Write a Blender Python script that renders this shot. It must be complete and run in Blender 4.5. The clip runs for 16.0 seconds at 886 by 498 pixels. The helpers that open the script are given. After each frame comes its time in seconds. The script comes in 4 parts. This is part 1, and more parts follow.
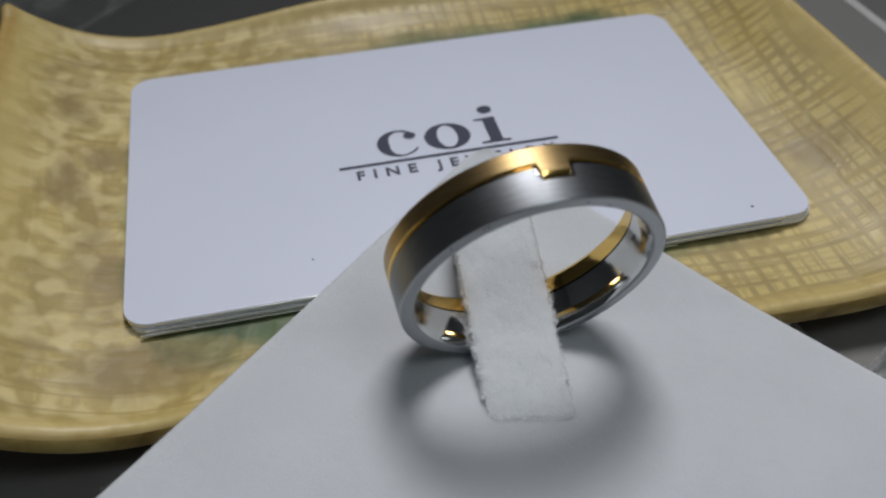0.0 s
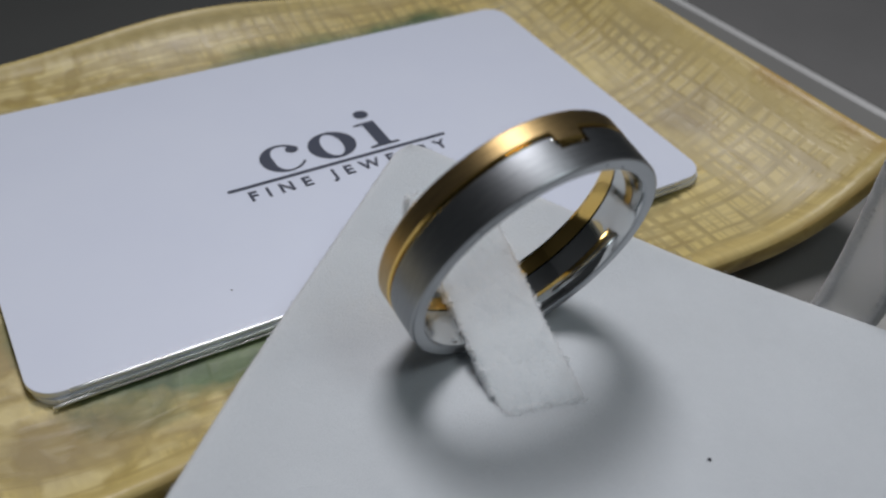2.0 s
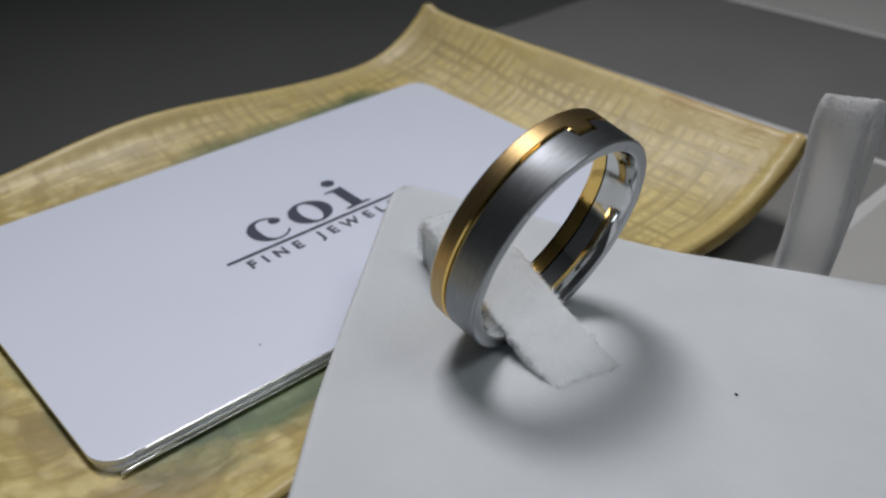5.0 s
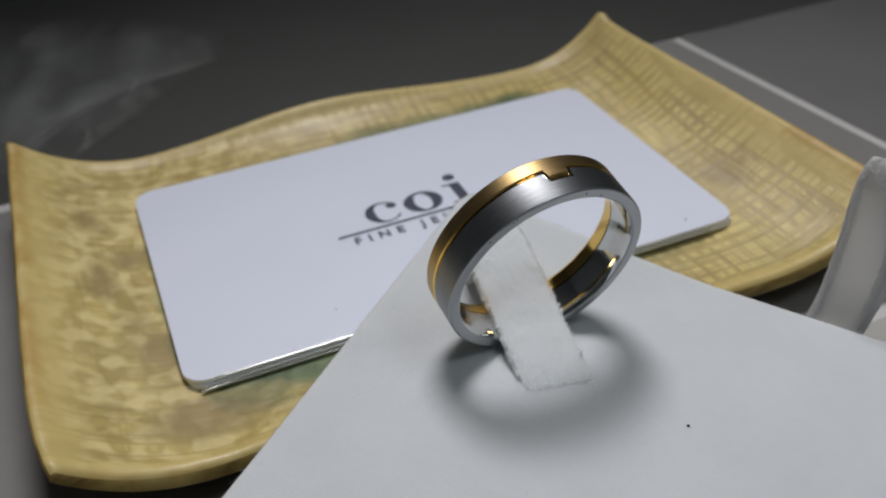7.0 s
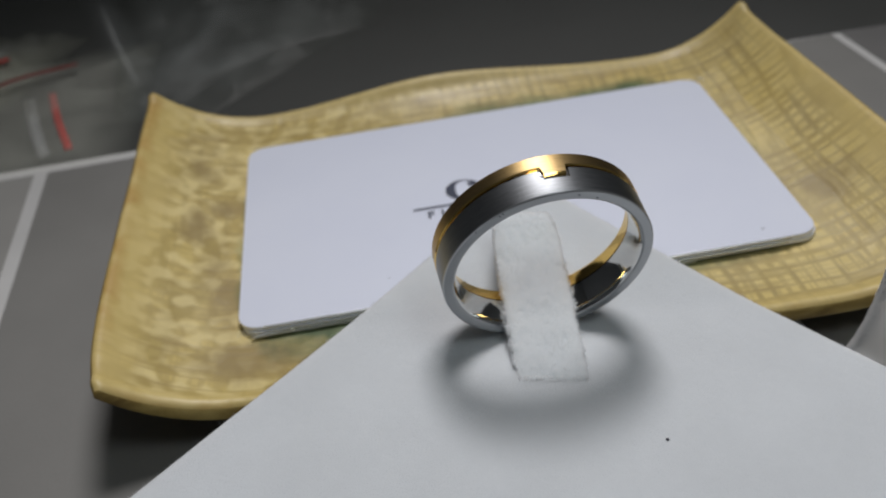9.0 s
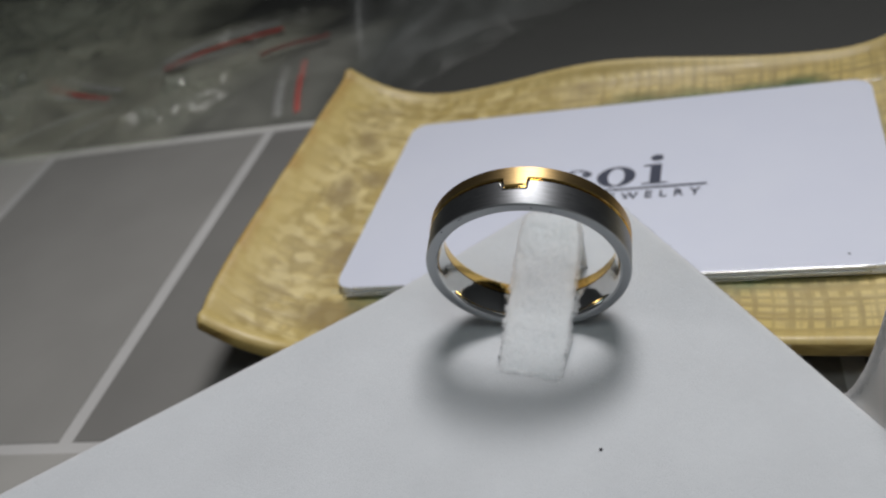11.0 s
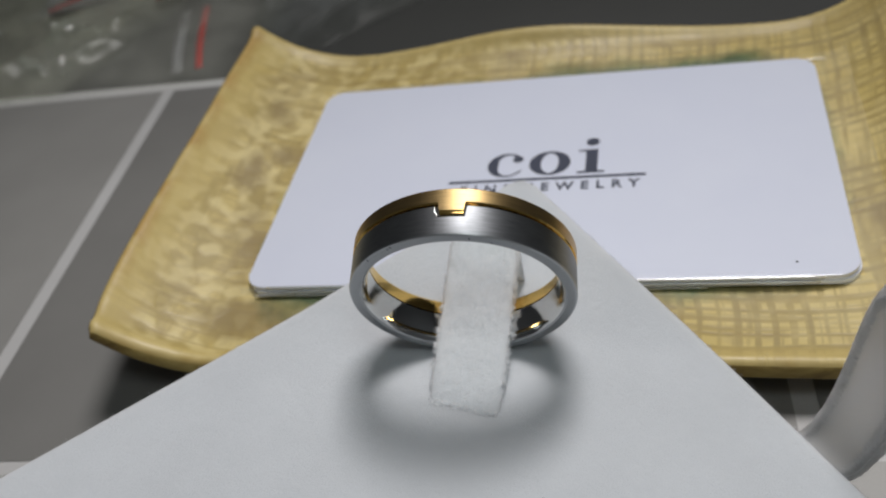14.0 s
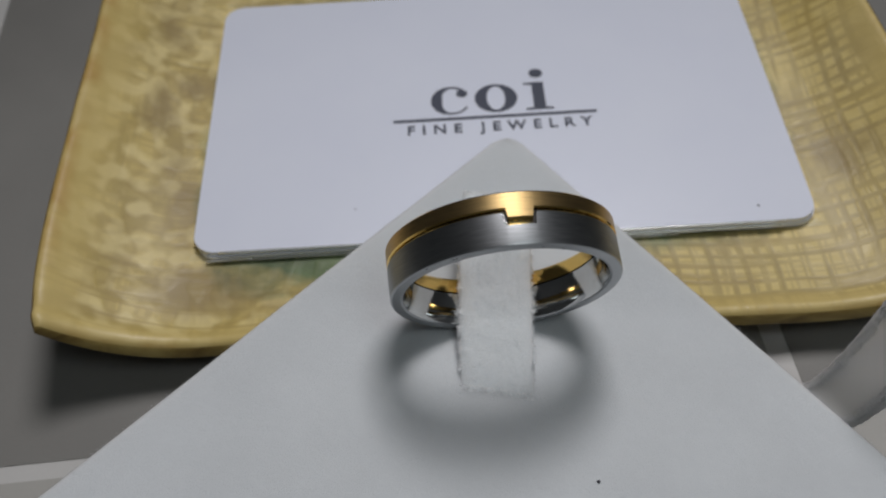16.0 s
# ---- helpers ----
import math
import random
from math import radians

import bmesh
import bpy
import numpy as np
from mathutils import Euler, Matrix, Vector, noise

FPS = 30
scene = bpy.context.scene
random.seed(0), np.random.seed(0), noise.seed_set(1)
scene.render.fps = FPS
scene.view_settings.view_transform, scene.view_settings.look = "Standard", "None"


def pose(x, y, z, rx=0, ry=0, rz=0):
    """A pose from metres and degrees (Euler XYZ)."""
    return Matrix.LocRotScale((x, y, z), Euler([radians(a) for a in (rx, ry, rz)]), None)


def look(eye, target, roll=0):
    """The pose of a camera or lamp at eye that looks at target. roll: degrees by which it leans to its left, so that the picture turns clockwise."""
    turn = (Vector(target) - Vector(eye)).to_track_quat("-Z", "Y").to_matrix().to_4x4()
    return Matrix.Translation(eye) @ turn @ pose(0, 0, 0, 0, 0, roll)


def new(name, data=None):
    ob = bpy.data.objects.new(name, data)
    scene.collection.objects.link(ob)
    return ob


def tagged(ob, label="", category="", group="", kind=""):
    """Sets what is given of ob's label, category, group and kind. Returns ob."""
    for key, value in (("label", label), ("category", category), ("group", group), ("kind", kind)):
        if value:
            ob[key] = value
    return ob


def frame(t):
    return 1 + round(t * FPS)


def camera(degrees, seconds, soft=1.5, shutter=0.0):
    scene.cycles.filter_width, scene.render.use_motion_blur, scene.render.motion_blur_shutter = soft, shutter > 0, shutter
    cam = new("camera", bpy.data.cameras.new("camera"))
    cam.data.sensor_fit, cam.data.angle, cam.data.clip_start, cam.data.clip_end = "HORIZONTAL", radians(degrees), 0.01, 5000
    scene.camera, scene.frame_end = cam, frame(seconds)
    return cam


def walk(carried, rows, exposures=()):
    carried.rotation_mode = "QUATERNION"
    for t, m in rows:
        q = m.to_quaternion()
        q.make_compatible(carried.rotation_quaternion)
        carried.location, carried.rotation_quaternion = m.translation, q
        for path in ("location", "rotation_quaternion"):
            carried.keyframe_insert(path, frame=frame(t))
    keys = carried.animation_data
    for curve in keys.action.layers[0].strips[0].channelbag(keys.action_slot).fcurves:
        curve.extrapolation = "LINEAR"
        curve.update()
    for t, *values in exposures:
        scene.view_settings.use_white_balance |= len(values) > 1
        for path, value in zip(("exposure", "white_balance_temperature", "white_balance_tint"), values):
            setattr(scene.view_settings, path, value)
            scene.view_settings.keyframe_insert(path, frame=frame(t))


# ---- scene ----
CM = 0.01
cam = camera(51.0, 16.0, soft=2.1)
# a small lens held close: the near ring sharp, the far things softened
cam.data.dof.use_dof, cam.data.dof.focus_distance, cam.data.dof.aperture_fstop = True, 0.099, 33.0
# eye and target in centimetres, from the middle of the card on the table top
PATH = [
    (0, (-2.200, -10.372, 8.544), (-0.702, -3.217, 1.720), -1.32),
    (0.5, (-2.387, -9.995, 8.304), (-0.461, -2.934, 1.490), -0.40),
    (1, (-2.820, -9.721, 8.000), (-0.155, -2.805, 1.287), 1.13),
    (1.5, (-3.504, -9.512, 7.890), (-0.029, -2.893, 1.247), 4.06),
    (2, (-4.068, -9.431, 7.880), (-0.012, -3.031, 1.354), 3.95),
    (2.5, (-4.575, -9.505, 7.868), (0.029, -3.254, 1.566), 3.60),
    (3, (-5.220, -9.560, 7.634), (-0.091, -3.375, 1.681), 2.26),
    (3.2, (-5.403, -9.621, 7.612), (-0.133, -3.379, 1.844), 2.49),
    (5.3, (-6.079, -9.732, 7.682), (-0.521, -3.520, 2.158), 0.00),
    (5.5, (-6.044, -9.864, 7.944), (-0.650, -3.606, 2.310), -0.03),
    (6, (-5.499, -10.408, 8.572), (-0.785, -3.743, 2.796), -2.02),
    (6.5, (-4.939, -11.304, 9.038), (-1.062, -4.077, 3.315), -2.88),
    (7, (-4.170, -12.224, 8.999), (-1.343, -4.579, 3.205), -4.13),
    (7.5, (-3.364, -12.863, 9.131), (-1.424, -4.963, 3.314), -5.81),
    (8, (-2.632, -12.883, 9.133), (-1.310, -4.879, 3.285), -7.44),
    (8.5, (-2.653, -12.978, 9.246), (-1.355, -4.991, 3.370), -5.53),
    (9, (-1.891, -13.039, 9.189), (-1.399, -4.980, 3.290), -7.59),
    (9.5, (-0.680, -13.390, 9.424), (-1.650, -5.417, 3.467), -11.17),
    (9.7, (-0.323, -13.434, 9.407), (-1.611, -5.479, 3.486), -12.20),
    (11.8, (4.024, -13.239, 9.563), (-0.210, -6.159, 3.911), -20.39),
    (12, (4.233, -13.124, 9.735), (-0.108, -6.149, 4.034), -21.26),
    (12.5, (4.487, -12.639, 9.442), (-0.071, -5.728, 3.832), -22.33),
    (13, (4.412, -12.452, 9.464), (-0.003, -5.518, 3.769), -21.59),
    (13.5, (4.007, -12.579, 9.605), (-0.016, -5.490, 3.812), -19.73),
    (14, (2.062, -11.787, 9.665), (-0.415, -4.592, 3.178), -14.36),
    (14.5, (0.777, -11.480, 9.918), (-0.630, -4.360, 3.038), -10.56),
    (15, (-0.241, -11.440, 10.043), (-0.782, -4.782, 2.601), -6.75),
    (15.5, (-0.570, -10.790, 10.443), (-0.843, -4.736, 2.488), -5.51),
    (16, (-0.895, -10.424, 10.825), (-0.876, -4.389, 2.852), -3.19),
]
walk(cam, [(t, look(Vector(eye) * CM, Vector(target) * CM, roll)) for t, eye, target, roll in PATH],
     exposures=[(0, -0.29, 6340, 10), (2, -0.25, 6290, 10), (3, -0.21, 6250, 10), (5.5, -0.13, 6400, 10), (6.5, -0.12, 6480, 10), (9, -0.11, 6510, 10),
                (12, -0.05, 6580, 10), (13.5, 0.00, 6580, 10), (14.5, -0.15, 6540, 10), (15.5, -0.35, 6520, 10), (16, -0.40, 6540, 10)])

# ---- light ----
world = bpy.data.worlds.new("world")
scene.world = world
world.use_nodes = True
world.node_tree.nodes["Background"].inputs[0].default_value = (0.80, 0.90, 1.0, 1)
world.node_tree.nodes["Background"].inputs[1].default_value = 0.008


def globe_lamp(name, eye, radius, power, colour):
    data = bpy.data.lights.new(name, "POINT")
    data.shadow_soft_size, data.energy, data.color = radius, power, colour
    ob = new(name, data)
    ob.location = eye
    return ob


def spot_lamp(name, eye, target, radius, cone, power, colour):
    data = bpy.data.lights.new(name, "SPOT")
    data.shadow_soft_size, data.spot_size, data.spot_blend, data.energy, data.color = radius, radians(cone), 1.0, power, colour
    ob = new(name, data)
    ob.matrix_world = look(eye, target)
    return ob


# the unseen desk lamp over the tray, and an added fill behind the camera
spot_lamp("desk_lamp_light", (0.060, 0.152, 0.48), (-0.005, -0.095, 0.0), 0.088, 58, 7.95, (1.0, 0.965, 0.982))
globe_lamp("added_fill_light", (0.30, -0.42, 1.00), 0.16, 5.6, (0.90, 0.975, 1.0))


# ---- materials ----
def material(name, colour=(0.5, 0.5, 0.5), rough=0.5, metal=0.0):
    mat = bpy.data.materials.new(name)
    mat.use_nodes = True
    bsdf = mat.node_tree.nodes["Principled BSDF"]
    bsdf.inputs["Base Color"].default_value = (*colour, 1)
    bsdf.inputs["Roughness"].default_value = rough
    bsdf.inputs["Metallic"].default_value = metal
    return mat


def link(mat, a, b):
    mat.node_tree.links.new(a, b)


def bsdf_of(mat):
    return mat.node_tree.nodes["Principled BSDF"]


def coords(mat, scale=(1, 1, 1), turn=0.0):
    tc = mat.node_tree.nodes.new("ShaderNodeTexCoord")
    mp = mat.node_tree.nodes.new("ShaderNodeMapping")
    mp.inputs["Scale"].default_value = scale
    mp.inputs["Rotation"].default_value = (0, 0, turn)
    link(mat, tc.outputs["Object"], mp.inputs["Vector"])
    return mp.outputs["Vector"]


def noise_tex(mat, vec, scale, detail=4.0, rough=0.55, warp=0.0):
    n = mat.node_tree.nodes.new("ShaderNodeTexNoise")
    n.inputs["Scale"].default_value = scale
    n.inputs["Detail"].default_value = detail
    n.inputs["Roughness"].default_value = rough
    n.inputs["Distortion"].default_value = warp
    link(mat, vec, n.inputs["Vector"])
    return n.outputs["Fac"]


def ramp(mat, fac, stops):
    n = mat.node_tree.nodes.new("ShaderNodeValToRGB")
    while len(n.color_ramp.elements) < len(stops):
        n.color_ramp.elements.new(0.5)
    for e, (pos, col) in zip(n.color_ramp.elements, stops):
        e.position = pos
        e.color = (*col, 1) if len(col) == 3 else col
    link(mat, fac, n.inputs["Fac"])
    return n.outputs["Color"]


def mix(mat, fac, a, b, blend="MIX"):
    n = mat.node_tree.nodes.new("ShaderNodeMix")
    n.data_type, n.blend_type = "RGBA", blend
    for sock, v in ((n.inputs[0], fac), (n.inputs[6], a), (n.inputs[7], b)):
        if isinstance(v, bpy.types.NodeSocket):
            link(mat, v, sock)
        elif isinstance(v, (int, float)):
            sock.default_value = v
        else:
            sock.default_value = (*v, 1)
    return n.outputs[2]


def math_node(mat, op, a, b=0.0):
    n = mat.node_tree.nodes.new("ShaderNodeMath")
    n.operation = op
    for sock, v in ((n.inputs[0], a), (n.inputs[1], b)):
        if isinstance(v, bpy.types.NodeSocket):
            link(mat, v, sock)
        else:
            sock.default_value = v
    return n.outputs[0]


def bump(mat, height, strength, distance):
    n = mat.node_tree.nodes.new("ShaderNodeBump")
    n.inputs["Strength"].default_value = strength
    n.inputs["Distance"].default_value = distance
    link(mat, height, n.inputs["Height"])
    link(mat, n.outputs["Normal"], bsdf_of(mat).inputs["Normal"])


def felt(name, colour, fibre=1.0):
    mat = material(name, colour, 0.95)
    vec = coords(mat)
    coarse = noise_tex(mat, vec, 90, 3)
    fine = noise_tex(mat, vec, 5200, 4, 0.7)
    mid = noise_tex(mat, vec, 900, 4, 0.6)
    c = ramp(mat, coarse, [(0.3, [v * 0.93 for v in colour]), (0.7, colour)])
    c = mix(mat, math_node(mat, "MULTIPLY", mid, 0.17), c, [v * 0.72 for v in colour])
    link(mat, c, bsdf_of(mat).inputs["Base Color"])
    h = math_node(mat, "ADD", math_node(mat, "MULTIPLY", mid, 0.8), fine)
    bump(mat, h, min(1.0, 0.6 * fibre), 0.0002)
    bsdf_of(mat).inputs["Sheen Weight"].default_value = 0.25
    bsdf_of(mat).inputs["Sheen Roughness"].default_value = 0.6
    bsdf_of(mat).inputs["Specular IOR Level"].default_value = 0.15
    return mat


def see_through(mat, share, colour):
    """Lets some light glow through a thin fabric."""
    nt = mat.node_tree
    tl = nt.nodes.new("ShaderNodeBsdfTranslucent")
    tl.inputs[0].default_value = (*colour, 1)
    mx = nt.nodes.new("ShaderNodeMixShader")
    mx.inputs[0].default_value = share
    nt.links.new(bsdf_of(mat).outputs[0], mx.inputs[1])
    nt.links.new(tl.outputs[0], mx.inputs[2])
    nt.links.new(mx.outputs[0], nt.nodes["Material Output"].inputs[0])
    return mat


def sheer(mat, share):
    """A loose weave that lets some light straight through."""
    nt = mat.node_tree
    out = nt.nodes["Material Output"]
    old = out.inputs[0].links[0].from_socket
    tr = nt.nodes.new("ShaderNodeBsdfTransparent")
    mx = nt.nodes.new("ShaderNodeMixShader")
    mx.inputs[0].default_value = share
    nt.links.new(old, mx.inputs[1])
    nt.links.new(tr.outputs[0], mx.inputs[2])
    nt.links.new(mx.outputs[0], out.inputs[0])
    return mat


PAD = felt("white_flock", (0.692, 0.731, 0.753))
bsdf_of(PAD).inputs["Subsurface Weight"].default_value = 0.5
bsdf_of(PAD).inputs["Subsurface Radius"].default_value = (1.0, 1.0, 1.0)
bsdf_of(PAD).inputs["Subsurface Scale"].default_value = 0.0035
STRAP = felt("white_felt", (0.87, 0.935, 0.965), 1.5)
bsdf_of(STRAP).inputs["Sheen Weight"].default_value = 1.0
# light soaks into the loose felt
bsdf_of(STRAP).inputs["Subsurface Weight"].default_value = 0.7
bsdf_of(STRAP).inputs["Subsurface Radius"].default_value = (1.0, 1.0, 1.0)
bsdf_of(STRAP).inputs["Subsurface Scale"].default_value = 0.0018
FUZZ = see_through(material("white_fibre", (0.93, 0.95, 0.96), 0.9), 0.5, (0.97, 0.98, 0.98))


def brushed(name, colour, rough, brush=0.6):
    """Metal brushed round the axis of the ring, the object's own z."""
    mat = material(name, colour, rough, 1.0)
    tan = mat.node_tree.nodes.new("ShaderNodeTangent")
    tan.direction_type, tan.axis = "RADIAL", "Z"
    link(mat, tan.outputs[0], bsdf_of(mat).inputs["Tangent"])
    bsdf_of(mat).inputs["Anisotropic"].default_value = brush
    bsdf_of(mat).inputs["Anisotropic Rotation"].default_value = 0.25
    tc = mat.node_tree.nodes.new("ShaderNodeTexCoord")
    sep = mat.node_tree.nodes.new("ShaderNodeSeparateXYZ")
    link(mat, tc.outputs["Object"], sep.inputs[0])
    ang = math_node(mat, "ARCTAN2", sep.outputs[1], sep.outputs[0])
    com = mat.node_tree.nodes.new("ShaderNodeCombineXYZ")
    link(mat, math_node(mat, "MULTIPLY", ang, 3.0), com.inputs[0])
    link(mat, math_node(mat, "MULTIPLY", sep.outputs[2], 5200.0), com.inputs[1])
    streak = noise_tex(mat, com.outputs[0], 1.6, 5, 0.7)
    link(mat, ramp(mat, streak, [(0.30, [v * 0.74 for v in colour]), (0.70, [min(1, v * 1.24) for v in colour])]), bsdf_of(mat).inputs["Base Color"])
    r = math_node(mat, "ADD", math_node(mat, "MULTIPLY", streak, 0.10), rough - 0.05)
    link(mat, r, bsdf_of(mat).inputs["Roughness"])
    bump(mat, streak, 0.10, 0.00004)
    return mat


def polished(name, colour, rough):
    mat = material(name, colour, rough, 1.0)
    vec = coords(mat)
    wear = noise_tex(mat, vec, 700, 5, 0.7)
    r = math_node(mat, "ADD", math_node(mat, "MULTIPLY", wear, 0.05), rough)
    link(mat, r, bsdf_of(mat).inputs["Roughness"])
    return mat


STEEL_BRUSHED = brushed("brushed_steel", (0.285, 0.297, 0.307), 0.46, 0.58)
STEEL_POLISHED = polished("polished_steel", (0.60, 0.61, 0.61), 0.05)
GOLD_BRUSHED = brushed("brushed_gold", (0.53, 0.375, 0.172), 0.43, 0.62)
# lighter copy of the polished steel, for the imitated glint at the slot
STEEL_GLINT = polished("glint_steel", (0.88, 0.88, 0.87), 0.10)
STEEL_RIM = polished("satin_steel_rim", (0.37, 0.383, 0.395), 0.30)
GOLD_POLISHED = polished("polished_gold", (0.86, 0.58, 0.18), 0.07)
GAP = material("dark_seam", (0.02, 0.018, 0.016), 0.6)


def card_material():
    mat = material("white_card", (0.74, 0.75, 0.80), 0.28)
    vec = coords(mat)
    c = ramp(mat, noise_tex(mat, vec, 60, 3), [(0.3, (0.765, 0.81, 0.93)), (0.7, (0.79, 0.835, 0.945))])
    link(mat, c, bsdf_of(mat).inputs["Base Color"])
    # the clear film pressed flat on it
    bsdf_of(mat).inputs["Coat Weight"].default_value = 0.9
    bsdf_of(mat).inputs["Coat Roughness"].default_value = 0.09
    return mat


CARD = card_material()
INK = material("slate_ink", (0.075, 0.084, 0.115), 0.30)


def clear_film(name, tint, gloss, rough):
    """Thin clear plastic: light passes straight, with a mirror's share added."""
    mat = bpy.data.materials.new(name)
    mat.use_nodes = True
    nt = mat.node_tree
    nt.nodes.clear()
    out = nt.nodes.new("ShaderNodeOutputMaterial")
    tr = nt.nodes.new("ShaderNodeBsdfTransparent")
    tr.inputs[0].default_value = (*tint, 1)
    gl = nt.nodes.new("ShaderNodeBsdfGlossy")
    gl.inputs["Roughness"].default_value = rough
    gl.inputs["Color"].default_value = (0.95, 0.97, 0.95, 1)
    fr = nt.nodes.new("ShaderNodeFresnel")
    fr.inputs[0].default_value = 1.45
    mx = nt.nodes.new("ShaderNodeMixShader")
    mu = nt.nodes.new("ShaderNodeMath")
    mu.operation = "MULTIPLY"
    mu.inputs[1].default_value = gloss
    nt.links.new(fr.outputs[0], mu.inputs[0])
    nt.links.new(mu.outputs[0], mx.inputs[0])
    nt.links.new(tr.outputs[0], mx.inputs[1])
    nt.links.new(gl.outputs[0], mx.inputs[2])
    nt.links.new(mx.outputs[0], out.inputs[0])
    return mat


def hazy(mat, share, colour, patch=0.0, spread=False):
    """Adds a little milky scatter to a clear film, uneven by patch; spread: thinner towards the film's edges."""
    nt = mat.node_tree
    out = nt.nodes["Material Output"]
    old = out.inputs[0].links[0].from_socket
    di = nt.nodes.new("ShaderNodeBsdfDiffuse")
    di.inputs[0].default_value = (*colour, 1)
    mx = nt.nodes.new("ShaderNodeMixShader")
    mx.inputs[0].default_value = share
    if patch:
        cloudy = ramp(mat, noise_tex(mat, coords(mat), 45, 4, 0.6, 1.2), [(0.38, [share * (1 - patch)] * 3), (0.66, [share * (1 + patch)] * 3)])
        if spread:
            cover = nt.nodes.new("ShaderNodeAttribute")
            cover.attribute_name = "cover"
            cloudy = math_node(mat, "MULTIPLY", cloudy, cover.outputs["Fac"])
        link(mat, cloudy, mx.inputs[0])
    nt.links.new(old, mx.inputs[1])
    nt.links.new(di.outputs[0], mx.inputs[2])
    nt.links.new(mx.outputs[0], out.inputs[0])
    return mat


SLEEVE = hazy(clear_film("clear_sleeve_film", (0.97, 0.98, 0.97), 0.5, 0.16), 0.07, (0.8, 0.82, 0.82))
BAG = hazy(clear_film("clear_bag_film", (0.955, 0.96, 0.955), 0.5, 0.24), 0.22, (0.62, 0.62, 0.50), 0.35, True)
# bag film with extra pale scatter that makes up for weak lamp light
LIGHTENED = hazy(clear_film("lightened_bag_film", (0.95, 0.955, 0.95), 0.5, 0.24), 0.42, (0.62, 0.62, 0.50), 0.45, True)
MILD = hazy(clear_film("flat_bag_film", (0.955, 0.96, 0.95), 0.4, 0.28), 0.16, (0.60, 0.60, 0.53), 0.25, True)
HALF = hazy(clear_film("loose_bag_film", (0.955, 0.96, 0.95), 0.10, 0.34), 0.045, (0.58, 0.62, 0.60), 0.7, True)
RIB = hazy(clear_film("cloudy_rib_film", (0.9, 0.9, 0.9), 0.4, 0.35), 0.22, (0.70, 0.71, 0.71))
# film creases with hardly any gloss: their sheen is put in as pale scatter
CREASE = hazy(clear_film("creased_film", (0.985, 0.985, 0.98), 0.15, 0.35), 0.26, (0.66, 0.67, 0.64), 0.4, True)
STREAK = hazy(clear_film("sheen_streak_film", (0.99, 0.99, 0.99), 0.03, 0.40), 0.16, (0.62, 0.64, 0.62), 0.4, True)
SOFT = hazy(clear_film("soft_fold_film", (0.99, 0.99, 0.99), 0.02, 0.40), 0.045, (0.60, 0.64, 0.63), 0.5, True)
GLINT = hazy(clear_film("crinkled_film", (0.95, 0.96, 0.95), 1.3, 0.11), 0.03, (0.7, 0.71, 0.70), 0.6)
# seam film: white scatter and a boosted mirror share imitate its glare
FOLD = hazy(clear_film("folded_film", (0.80, 0.82, 0.81), 7.0, 0.20), 0.30, (0.88, 0.90, 0.90))
RED = material("red_zip", (0.50, 0.040, 0.030), 0.4)
# the red again, with the shade under the film put into its colour
SHADED_RED = material("shaded_red_zip", (0.20, 0.045, 0.035), 0.5)


